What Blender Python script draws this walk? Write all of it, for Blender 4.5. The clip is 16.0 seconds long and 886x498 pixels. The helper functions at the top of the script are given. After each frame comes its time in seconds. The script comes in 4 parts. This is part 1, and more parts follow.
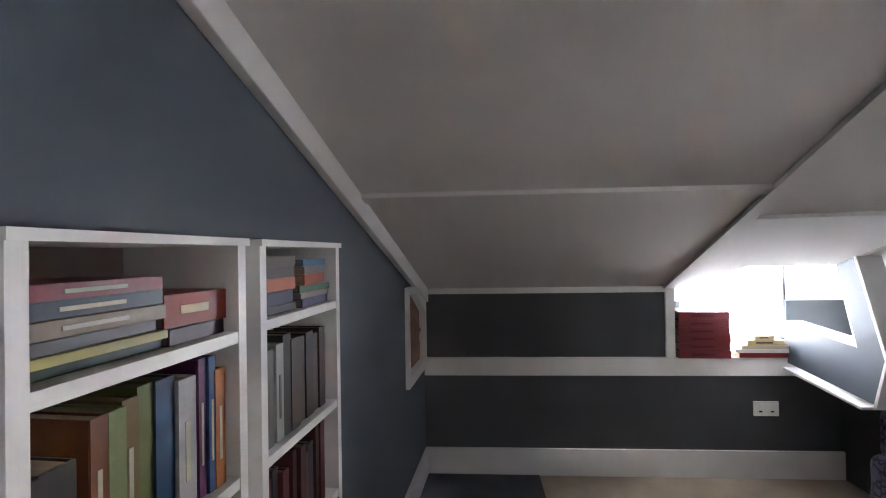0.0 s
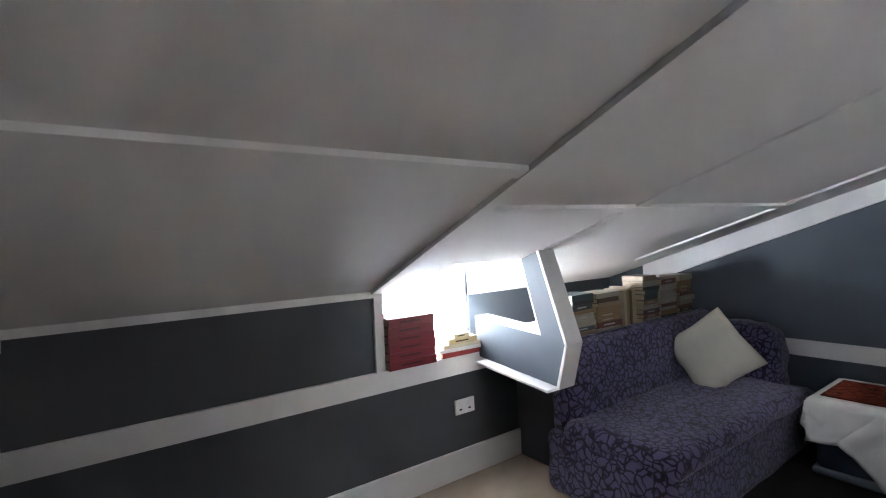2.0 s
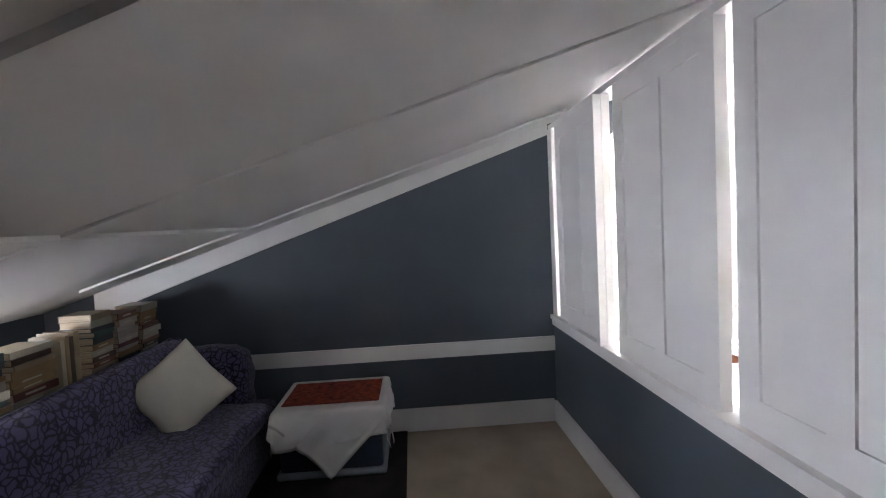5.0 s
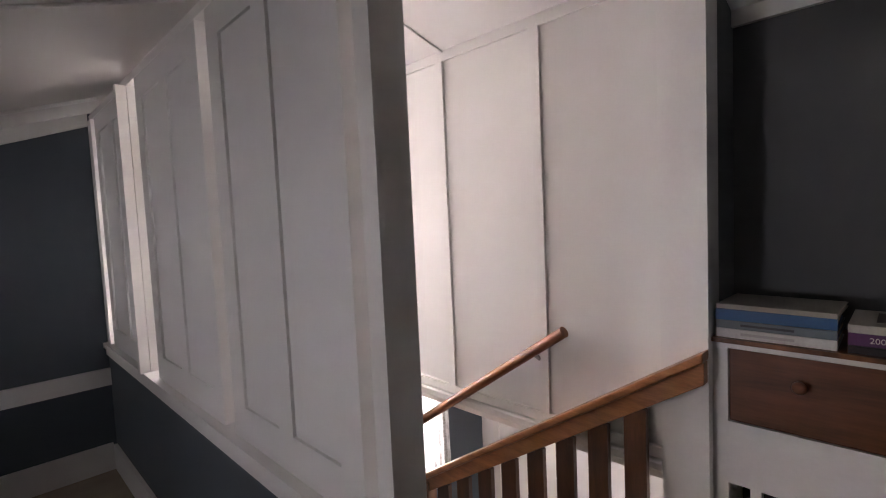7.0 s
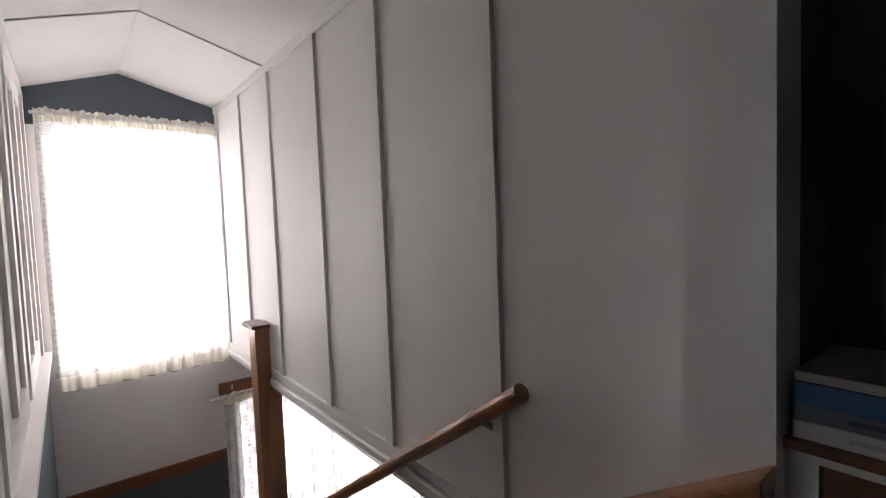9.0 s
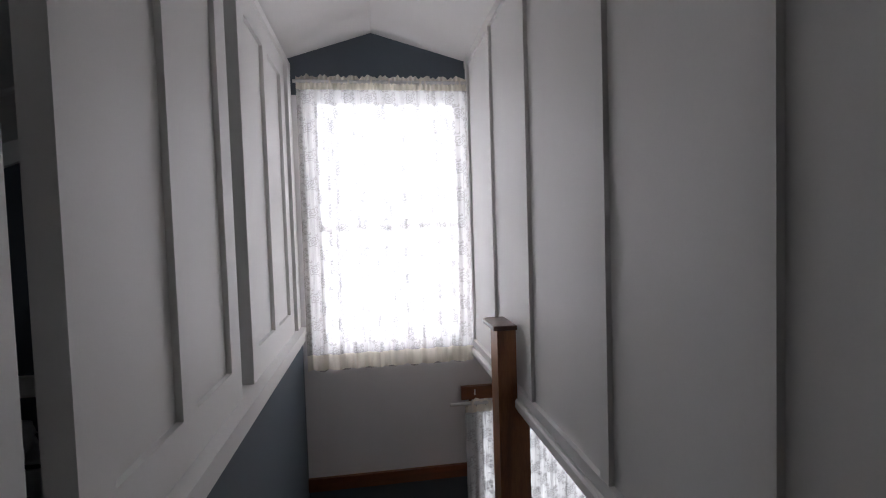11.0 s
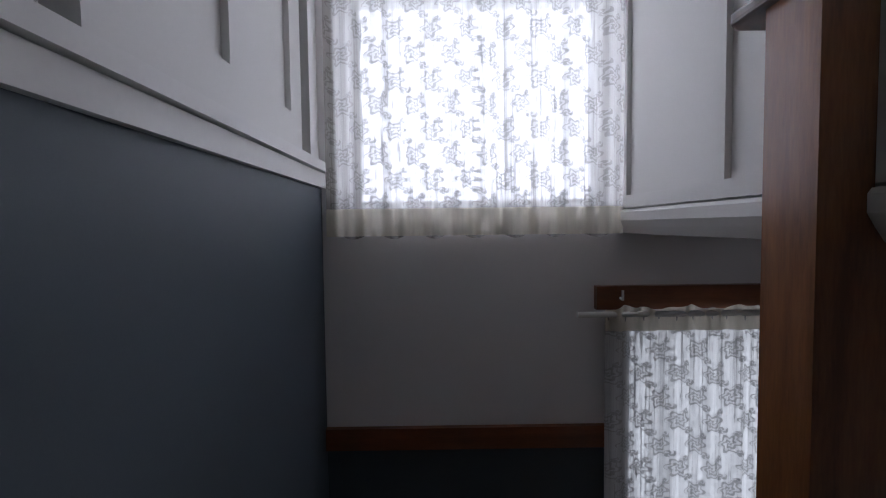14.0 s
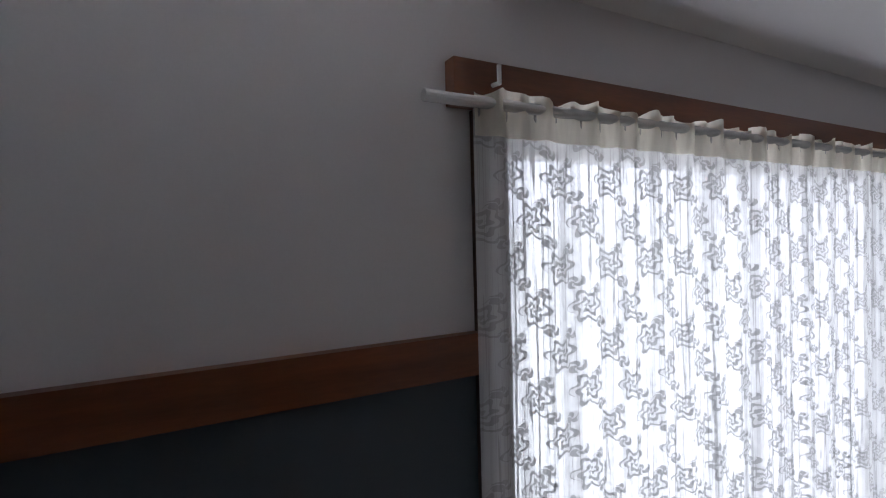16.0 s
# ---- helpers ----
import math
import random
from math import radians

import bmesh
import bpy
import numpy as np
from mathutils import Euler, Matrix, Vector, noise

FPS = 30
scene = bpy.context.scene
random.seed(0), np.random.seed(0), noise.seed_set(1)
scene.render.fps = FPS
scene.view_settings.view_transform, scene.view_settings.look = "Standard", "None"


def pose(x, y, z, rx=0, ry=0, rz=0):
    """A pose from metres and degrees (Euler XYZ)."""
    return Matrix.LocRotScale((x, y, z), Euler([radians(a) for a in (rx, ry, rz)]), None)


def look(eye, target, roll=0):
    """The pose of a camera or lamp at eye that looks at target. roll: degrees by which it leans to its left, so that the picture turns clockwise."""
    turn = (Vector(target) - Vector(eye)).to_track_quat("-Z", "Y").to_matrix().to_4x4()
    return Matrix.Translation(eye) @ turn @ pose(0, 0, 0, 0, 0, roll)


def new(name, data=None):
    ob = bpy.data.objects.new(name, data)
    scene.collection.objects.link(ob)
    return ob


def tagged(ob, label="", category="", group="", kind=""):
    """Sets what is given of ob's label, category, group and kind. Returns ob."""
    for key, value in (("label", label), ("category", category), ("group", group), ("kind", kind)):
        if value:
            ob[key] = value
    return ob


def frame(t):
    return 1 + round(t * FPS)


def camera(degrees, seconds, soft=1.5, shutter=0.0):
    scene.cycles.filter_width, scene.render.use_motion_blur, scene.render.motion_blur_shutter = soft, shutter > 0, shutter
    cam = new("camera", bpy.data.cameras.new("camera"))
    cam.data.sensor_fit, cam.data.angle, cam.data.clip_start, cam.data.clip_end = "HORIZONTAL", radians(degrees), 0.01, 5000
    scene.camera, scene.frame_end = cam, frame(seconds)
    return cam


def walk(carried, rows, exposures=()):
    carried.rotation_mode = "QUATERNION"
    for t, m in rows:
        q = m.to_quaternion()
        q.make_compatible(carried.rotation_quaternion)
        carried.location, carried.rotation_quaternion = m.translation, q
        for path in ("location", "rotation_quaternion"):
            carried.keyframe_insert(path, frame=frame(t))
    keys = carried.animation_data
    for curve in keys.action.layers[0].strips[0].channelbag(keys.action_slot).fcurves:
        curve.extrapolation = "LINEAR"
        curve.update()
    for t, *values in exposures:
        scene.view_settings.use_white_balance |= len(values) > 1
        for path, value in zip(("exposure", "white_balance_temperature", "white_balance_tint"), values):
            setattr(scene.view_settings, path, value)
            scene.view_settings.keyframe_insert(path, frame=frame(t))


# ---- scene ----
cam = camera(86.6, 16.0, soft=1.1)
PATH = [
    (0, (-0.977, 0.392, 1.447), (-1.108, 2.387, 1.463), -0.9),
    (0.5, (-1.0, 0.559, 1.455), (-0.806, 2.55, 1.46), -1.0),
    (1, (-1.039, 0.734, 1.461), (-0.47, 2.651, 1.473), -1.4),
    (1.5, (-1.03, 0.907, 1.463), (-0.13, 2.693, 1.462), -2.0),
    (2, (-0.941, 1.124, 1.444), (0.215, 2.756, 1.432), -2.7),
    (2.5, (-0.84, 1.28, 1.459), (0.55, 2.717, 1.453), -3.2),
    (3, (-0.738, 1.435, 1.458), (0.929, 2.54, 1.46), -4.1),
    (3.2, (-0.715, 1.494, 1.464), (1.044, 2.445, 1.452), -4.6),
    (5.3, (-0.562, 1.189, 1.563), (1.409, 0.865, 1.469), -2.5),
    (5.5, (-0.569, 1.153, 1.562), (1.373, 0.688, 1.469), -2.5),
    (6, (-0.597, 1.018, 1.558), (1.205, 0.156, 1.454), -2.3),
    (6.5, (-0.649, 0.874, 1.552), (0.937, -0.338, 1.433), -2.5),
    (7, (-0.696, 0.75, 1.543), (0.713, -0.664, 1.412), -2.6),
    (7.5, (-0.724, 0.615, 1.537), (0.533, -0.934, 1.392), -2.9),
    (8, (-0.684, 0.443, 1.507), (0.471, -1.184, 1.37), -2.5),
    (8.5, (-0.577, 0.202, 1.503), (0.727, -1.311, 1.399), -2.2),
    (9, (-0.486, -0.031, 1.486), (1.071, -1.28, 1.374), -2.2),
    (9.5, (-0.384, -0.224, 1.494), (1.398, -1.127, 1.396), -1.6),
    (10, (-0.127, -0.297, 1.461), (1.77, -0.927, 1.379), -1.9),
    (10.2, (-0.032, -0.321, 1.452), (1.891, -0.866, 1.38), -2.0),
    (12.3, (0.808, -0.33, 1.053), (2.803, -0.384, 0.918), -1.6),
    (12.5, (0.888, -0.349, 1.0), (2.884, -0.378, 0.872), -1.7),
    (13, (1.076, -0.351, 0.9), (3.072, -0.33, 0.778), -1.7),
    (13.5, (1.281, -0.296, 0.755), (3.278, -0.28, 0.649), -1.2),
    (14, (1.466, -0.29, 0.634), (3.463, -0.3, 0.537), -0.7),
    (14.5, (1.678, -0.337, 0.544), (3.675, -0.326, 0.439), -1.0),
    (15, (1.892, -0.322, 0.382), (3.888, -0.409, 0.29), -1.6),
    (15.5, (2.062, -0.36, 0.307), (4.034, -0.672, 0.2), -1.7),
    (16, (2.294, -0.41, 0.135), (4.066, -1.337, 0.091), -1.5),
]
walk(cam, [(t, look(e, g, r)) for t, e, g, r in PATH],
     exposures=[(0.0, 2.85, 6200, 14), (1.5, 3.05, 6000, 12), (3.0, 2.75, 5900, 10), (5.5, 2.15, 6350, 17), (6.5, 1.5, 6800, 22), (7.0, 1.3, 6850, 23), (7.5, 1.35, 6750, 23), (8.2, 0.95, 6650, 22),
                (8.8, 0.0, 6550, 18), (9.5, -0.85, 6350, 15), (10.2, -1.2, 6250, 14), (12.5, -1.9, 5600, 14), (14.0, -2.05, 5600, 14), (15.0, -1.55, 5800, 16), (15.5, -1.1, 5800, 14), (16.0, -0.95, 5700, 13)])

# ---- light ----
world = bpy.data.worlds.new("sky")
scene.world = world
world.use_nodes = True
_sky = world.node_tree.nodes.new("ShaderNodeTexSky")
_sky.sky_type, _sky.sun_disc = "NISHITA", False
_sky.sun_elevation, _sky.sun_rotation = radians(40), radians(20)
world.node_tree.links.new(_sky.outputs[0], world.node_tree.nodes["Background"].inputs[0])
world.node_tree.nodes["Background"].inputs[1].default_value = 0.06


def window_light(name, m, w, h, watts, color):
    d = bpy.data.lights.new(name, "AREA")
    d.shape, d.size, d.size_y, d.energy, d.color = "RECTANGLE", w, h, watts, color
    ob = new(name, d)
    ob.matrix_world = m
    return ob


SKY = (1.0, 0.965, 0.985)
window_light("window_light_stair", look((3.17, -0.42, 1.405), (0, -0.42, 1.405)), 0.84, 1.42, 88, SKY)
window_light("window_light_landing", look((3.17, -1.83, -0.44), (0, -1.83, -0.44)), 1.82, 1.50, 53, SKY)
window_light("window_light_eaves", look((0.88, 4.02, 1.06), (0.95, 3.0, 0.98)), 0.72, 0.46, 7, (0.92, 0.95, 1.0))

# ---- materials ----


def mat(name, base, rough=0.6, var=0.12, scale=3.0, grain=120.0, bump=0.02, metal=0.0, coat=0.0, spec=0.5, stretch=None, dark=None):
    """Painted or natural surface with broad and fine variation and a slight relief."""
    m = bpy.data.materials.new(name)
    m.use_nodes = True
    nt = m.node_tree
    b = nt.nodes["Principled BSDF"]
    co = nt.nodes.new("ShaderNodeTexCoord")
    mp = nt.nodes.new("ShaderNodeMapping")
    if stretch:
        mp.inputs["Scale"].default_value = stretch
    nt.links.new(co.outputs["Object"], mp.inputs[0])
    n1 = nt.nodes.new("ShaderNodeTexNoise")
    n1.inputs["Scale"].default_value, n1.inputs["Detail"].default_value = scale, 6
    n2 = nt.nodes.new("ShaderNodeTexNoise")
    n2.inputs["Scale"].default_value, n2.inputs["Detail"].default_value = grain, 3
    for n in (n1, n2):
        nt.links.new(mp.outputs[0], n.inputs["Vector"])
    add = nt.nodes.new("ShaderNodeMath")
    add.operation = "MULTIPLY_ADD"
    add.inputs[1].default_value = 0.35
    nt.links.new(n2.outputs[0], add.inputs[0])
    nt.links.new(n1.outputs[0], add.inputs[2])
    ramp = nt.nodes.new("ShaderNodeValToRGB")
    lo = dark or tuple(c * (1 - var) for c in base)
    hi = tuple(min(1, c * (1 + var)) for c in base)
    ramp.color_ramp.elements[0].position, ramp.color_ramp.elements[1].position = 0.45, 0.95
    ramp.color_ramp.elements[0].color, ramp.color_ramp.elements[1].color = (*lo, 1), (*hi, 1)
    nt.links.new(add.outputs[0], ramp.inputs[0])
    nt.links.new(ramp.outputs[0], b.inputs["Base Color"])
    b.inputs["Roughness"].default_value, b.inputs["Metallic"].default_value = rough, metal
    b.inputs["Specular IOR Level"].default_value = spec
    b.inputs["Coat Weight"].default_value = coat
    if bump:
        bp = nt.nodes.new("ShaderNodeBump")
        bp.inputs["Strength"].default_value, bp.inputs["Distance"].default_value = min(1, bump * 10), 0.004
        nt.links.new(add.outputs[0], bp.inputs["Height"])
        nt.links.new(bp.outputs[0], b.inputs["Normal"])
    return m


SLATE = mat("slate_wall_paint", (0.078, 0.097, 0.117), 0.55, 0.06, 1.6, 260, 0.012)
CHAR = mat("charcoal_wall_paint", (0.084, 0.088, 0.092), 0.6, 0.06, 1.6, 260, 0.012)
WHITE = mat("white_gloss_paint", (0.84, 0.825, 0.80), 0.35, 0.04, 2.2, 90, 0.012)
PANEL = mat("white_panel_paint", (0.83, 0.815, 0.79), 0.5, 0.03, 1.5, 160, 0.01)
CEIL = mat("ceiling_board", (0.78, 0.76, 0.74), 0.75, 0.04, 1.2, 320, 0.02)
# even tan for the backs of the white bookcases
CASEBACK = mat("tan_case_back", (0.40, 0.33, 0.28), 0.7, 0.12, 3, 120, 0.01)
PALE = mat("pale_wall_paint", (0.84, 0.825, 0.83), 0.6, 0.04, 1.2, 220, 0.012)
CARPET = mat("beige_carpet", (0.42, 0.34, 0.26), 0.95, 0.14, 4, 900, 0.06, spec=0.1)
DARKRUG = mat("dark_rug", (0.035, 0.028, 0.028), 0.95, 0.3, 6, 500, 0.06, spec=0.1)
WOOD = mat("varnished_wood", (0.27, 0.105, 0.036), 0.32, 0.35, 5, 40, 0.01, coat=0.25, stretch=(6, 6, 0.8))
WOODX = mat("varnished_wood_long", (0.33, 0.125, 0.042), 0.32, 0.35, 5, 40, 0.01, coat=0.25, stretch=(0.8, 6, 6))
WOODY = mat("varnished_wood_cross", (0.20, 0.066, 0.022), 0.35, 0.3, 4, 40, 0.01, coat=0.2, stretch=(6, 0.7, 6))
# dark wood: stain of the newel cap, painted shade on balusters and side board
STAIN_SHADE = mat("stained_and_shaded_wood", (0.085, 0.032, 0.014), 0.35, 0.35, 5, 40, 0.01, coat=0.2, stretch=(6, 6, 0.8))
DRAWER = mat("brown_drawer_wood", (0.15, 0.052, 0.021), 0.4, 0.4, 4, 30, 0.01, coat=0.15, stretch=(0.6, 5, 6))


def bar(bm, x0, x1, y0, y1, z0, z1):
    v = [bm.verts.new(c) for c in ((x0, y0, z0), (x1, y0, z0), (x1, y1, z0), (x0, y1, z0),
                                   (x0, y0, z1), (x1, y0, z1), (x1, y1, z1), (x0, y1, z1))]
    for f in ((3, 2, 1, 0), (4, 5, 6, 7), (0, 1, 5, 4), (1, 2, 6, 5), (2, 3, 7, 6), (3, 0, 4, 7)):
        bm.faces.new([v[i] for i in f])


def prism(bm, pts, a, b, axis="x"):
    """A polygon of (u, v) drawn out from a to b: along x in (y, z), along y in (x, z), along z in (x, y)."""
    put = {"x": lambda u, v, s: (s, u, v), "y": lambda u, v, s: (u, s, v), "z": lambda u, v, s: (u, v, s)}[axis]
    lo = [bm.verts.new(put(u, v, a)) for u, v in pts]
    hi = [bm.verts.new(put(u, v, b)) for u, v in pts]
    n = len(pts)
    faces = [bm.faces.new(lo), bm.faces.new(hi[::-1])]
    for i in range(n):
        faces.append(bm.faces.new((lo[i], hi[i], hi[(i + 1) % n], lo[(i + 1) % n])))
    bmesh.ops.recalc_face_normals(bm, faces=faces)


def rod(bm, p, q, r0, r1=None, n=14):
    """A round bar from p to q."""
    p, q = Vector(p), Vector(q)
    m = Matrix.Translation((p + q) / 2) @ (q - p).to_track_quat("Z", "Y").to_matrix().to_4x4()
    bmesh.ops.create_cone(bm, cap_ends=True, segments=n, radius1=r0, radius2=r0 if r1 is None else r1, depth=(q - p).length, matrix=m)


def part(name, bm, material, parent=None, label="", soft=0.0, smooth=False):
    """Links a bmesh as one mesh object, under a thing or part if one is given."""
    if soft:
        bmesh.ops.bevel(bm, geom=[e for e in bm.edges if len(e.link_faces) == 2 and e.calc_face_angle(0) > 0.5],
                        offset=soft, segments=2, affect="EDGES", profile=0.6)
    me = bpy.data.meshes.new(name)
    bm.to_mesh(me)
    bm.free()
    me.materials.append(material)
    if smooth:
        for p in me.polygons:
            p.use_smooth = True
    ob = new(name, me)
    if parent:
        ob.parent = parent
    if label:
        ob["label"] = label
    return ob


def boxes(name, material, rows, parent=None, label="", soft=0.0):
    bm = bmesh.new()
    for r in rows:
        bar(bm, *r)
    return part(name, bm, material, parent, label, soft)


def thing(name, label, category, group="", at=(0, 0, 0)):
    ob = new(name)
    ob.location = at
    ob.empty_display_size = 0.1
    return tagged(ob, label, category, group)


def structure(ob, label, category):
    return tagged(ob, label, category, kind="structure")


# ---- shell ----
XW, XE, YN = -1.312, 3.0, 3.49
SKEW = Matrix.Translation((XW, YN, 0)) @ Matrix.Rotation(-0.074, 4, "Z") @ Matrix.Translation((-XW, -YN, 0))
YP, YS, YQ = 0.170, 0.094, -0.880
RIDGE, ZR = -0.344, 2.466
X0 = -0.05
WB, WT = 0.69, 2.12


def roof(y):
    return ZR - 0.328 * (y - RIDGE) if y > RIDGE else ZR - 0.28 * (RIDGE - y)


structure(boxes("floor", CARPET, [(-1.95, XE, YP, 3.9, -0.22, 0), (-1.95, X0, -1.6, YP, -0.22, 0)]),
          "beige cut-pile carpet on the attic floor", "floor")

# west wall with the bookcase recess and the cupboard opening
bm = bmesh.new()
for y0, y1, z0 in ((-1.75, 0.822, -0.2), (0.822, 1.816, 1.485), (1.816, 2.94, -0.2), (3.425, 3.95, -0.2)):
    pts = [(y0, z0), (y1, z0), (y1, roof(y1) + 0.02)] + ([(RIDGE, ZR + 0.02)] if y0 < RIDGE < y1 else []) + [(y0, roof(y0) + 0.02)]
    prism(bm, pts, XW - 0.12, XW)
prism(bm, [(2.94, -0.2), (3.425, -0.2), (3.425, 0.74), (2.94, 0.74)], XW - 0.12, XW)
prism(bm, [(2.94, 1.25), (3.14, 1.25), (3.425, 1.13), (3.425, roof(3.425) + 0.02), (2.94, roof(2.94) + 0.02)], XW - 0.12, XW)
structure(part("wall_west", bm, SLATE), "slate blue painted attic side wall", "wall").matrix_world = SKEW
structure(boxes("wall_west_backing", CHAR, [(XW - 0.36, XW - 0.33, 0.0, 3.7, -0.2, 1.8)]), "dark backing behind the wall recesses", "wall").matrix_world = SKEW

# north knee wall
structure(boxes("wall_north", CHAR, [(XW, 0.235, YN, YN + 0.1, 0, 1.3), (0.235, XE, YN, YN + 0.1, 0, 0.64), (1.30, XE, 3.07, YN, 0.0, 0.70)]),
          "charcoal grey painted low knee wall", "wall")
bm = bmesh.new()
for r in ((0.235, 0.51, 3.92, 4.0, 0.6, 1.4), (1.25, XE, 3.92, 4.0, 0.6, 1.4), (0.51, 1.25, 3.92, 4.0, 0.6, 0.80), (0.235, 0.26, YN + 0.1, 3.92, 0.6, 1.3)):
    bar(bm, *r)
structure(part("wall_eaves", bm, SLATE), "slate blue wall at the back of the eaves shelf", "wall")

# east gable wall: room part, stair part in bands, lower part
bm = bmesh.new()
prism(bm, [(YP - 0.03, -0.22), (4.0, -0.22), (4.0, 1.1), (3.95, roof(3.95) + 0.02), (YP - 0.03, roof(YP) + 0.02)], XE, XE + 0.15)
structure(part("wall_east", bm, SLATE), "slate blue painted gable wall of the attic", "wall")
bm = bmesh.new()
prism(bm, [(-1.2, WT), (YP - 0.03, WT), (YP - 0.03, roof(YP) + 0.02), (RIDGE, ZR + 0.02), (-1.2, roof(-1.2) + 0.02)], XE, XE + 0.15)
structure(part("wall_gable", bm, SLATE), "slate blue gable above the stair window", "wall")
we = structure(new("wall_stair_end"), "pale grey painted wall over the stair landing", "wall")
for r in ((0.005, YP - 0.03, WB, WT), (-1.2, -0.845, WB, WT), (-1.2, YP - 0.03, 0.33, WB), (-0.905, YP - 0.03, -0.064, 0.33), (-2.9, -1.2, 0.33, 0.66)):
    boxes("wall_section", PALE, [(XE, XE + 0.15, *r)], we)
wd = structure(new("wall_landing_dado"), "dark slate blue dado below the stair landing rail", "wall")
for r in ((-0.905, YP - 0.03, -2.7, -0.064), (-3.5, -2.75, -2.7, 0.33), (-3.5, -2.9, 0.33, 0.66), (-2.75, -0.905, -2.7, -1.20)):
    boxes("wall_section", SLATE, [(XE, XE + 0.15, *r)], wd)
structure(boxes("dado_rail", WOODY, [(XE - 0.022, XE, -0.838, YS, -0.100, -0.028)], soft=0.004), "varnished wooden dado rail", "trim")

# roof slopes
bm = bmesh.new()
for xa, xb, ye in ((XW - 0.8, 0.51, 4.05), (0.51, 1.25, 3.07), (1.25, XE + 0.15, 4.05)):
    prism(bm, [(RIDGE, ZR), (ye, roof(ye)), (ye, roof(ye) + 0.12), (RIDGE, ZR + 0.12)], xa, xb)
bar(bm, 0.47, 1.29, 3.07, 4.05, roof(3.07), roof(3.07) + 0.1)
for xa, xb in ((0.47, 0.508), (1.252, 1.29)):
    prism(bm, [(3.10, roof(3.10)), (3.92, roof(3.92)), (3.92, roof(3.07)), (3.10, roof(3.07))], xa, xb)
structure(part("ceiling_north", bm, CEIL), "white boarded sloping ceiling", "ceiling")
bm = bmesh.new()
prism(bm, [(RIDGE, ZR), (RIDGE, ZR + 0.12), (-3.6, roof(-3.6) + 0.12), (-3.6, roof(-3.6))], XW - 0.8, XE + 0.15)
structure(part("ceiling_south", bm, CEIL), "white boarded ceiling on the far roof slope", "ceiling")


def roof_strip(name, x0, x1, y0, y1, t, material=WHITE, label="white painted batten on the sloping ceiling"):
    bm = bmesh.new()
    prism(bm, [(y0, roof(y0)), (y1, roof(y1)), (y1, roof(y1) - t), (y0, roof(y0) - t)], x0, x1)
    return structure(part(name, bm, material, soft=0.004), label, "trim")


roof_strip("trim_west_slope", XW, XW + 0.03, YP, YN, 0.085, label="white board where the slope meets the side wall").matrix_world = SKEW


def roof_board(name, pts, t, label="white painted batten on the sloping ceiling", material=CEIL):
    """A thin board under the slope with the outline pts in plan."""
    bm = bmesh.new()
    prism(bm, pts, 0.0, t, "z")
    for v in bm.verts:
        v.co.z = roof(v.co.y) - v.co.z
    bmesh.ops.recalc_face_normals(bm, faces=bm.faces)
    return structure(part(name, bm, material), label, "trim")


bm = bmesh.new()
prism(bm, [(YP, roof(YP)), (3.55, roof(3.55)), (3.55, roof(3.55) - 0.172), (YP, roof(YP) - 0.078)], XE - 0.025, XE)
structure(part("trim_east_slope", bm, WHITE, soft=0.004), "white board where the slope meets the gable wall", "trim")
roof_board("ceiling_batten_1", [(-0.215, -0.3), (-0.155, -0.3), (0.285, YN), (0.225, YN)], 0.02)
roof_board("ceiling_batten_2", [(XW - 0.1, 2.09), (0.068, 2.09), (0.074, 2.14), (XW - 0.1, 2.14)], 0.016)
roof_board("ceiling_batten_3", [(0.156, 2.365), (2.46, 2.26), (2.46, 2.31), (0.162, 2.415)], 0.016)
# no batten known here: raised strip in place of a broad dark band
roof_strip("ceiling_batten_4", 0.97, 1.07, 0.2, 2.88, 0.012, CEIL)
roof_strip("ceiling_bead", 2.46, 2.488, 0.2, 3.30, 0.016)

# trim of the knee wall
structure(boxes("chair_rail_north", WHITE, [(XW, 1.12, YN - 0.025, YN, 0.645, 0.76)], soft=0.004), "white painted rail board on the knee wall", "trim")
structure(boxes("baseboard_north", WHITE, [(XW, XE, YN - 0.02, YN, 0, 0.17)], soft=0.004), "white painted skirting board", "trim")
structure(boxes("knee_wall_post", WHITE, [(0.235, 0.29, YN - 0.02, YN + 0.1, 0.76, 1.2)], soft=0.003), "white post at the end of the knee wall panel", "trim")
structure(boxes("knee_wall_top_trim", WHITE, [(XW, 0.29, YN - 0.018, YN, 1.175, 1.212)], soft=0.003), "white trim along the top of the knee wall", "trim")
structure(boxes("baseboard_west", WHITE, [(XW, XW + 0.02, 1.92, YN - 0.02, 0, 0.17)], soft=0.004), "white painted skirting board", "trim").matrix_world = SKEW
structure(boxes("baseboard_east", WHITE, [(XE - 0.02, XE, YP + 0.02, YN - 0.02, 0, 0.175)], soft=0.004), "white painted skirting board", "trim")
structure(boxes("chair_rail_east", WHITE, [(XE - 0.022, XE, YP, YN - 0.03, 0.56, 0.67)], soft=0.004), "white painted chair rail on the gable wall", "trim")
structure(boxes("eaves_shelf", WHITE, [(0.29, 1.05, YN - 0.005, 3.92, 0.70, 0.76), (1.05, XE, 3.06, 3.92, 0.702, 0.762)], soft=0.004), "white painted deep shelf under the eaves", "shelf")

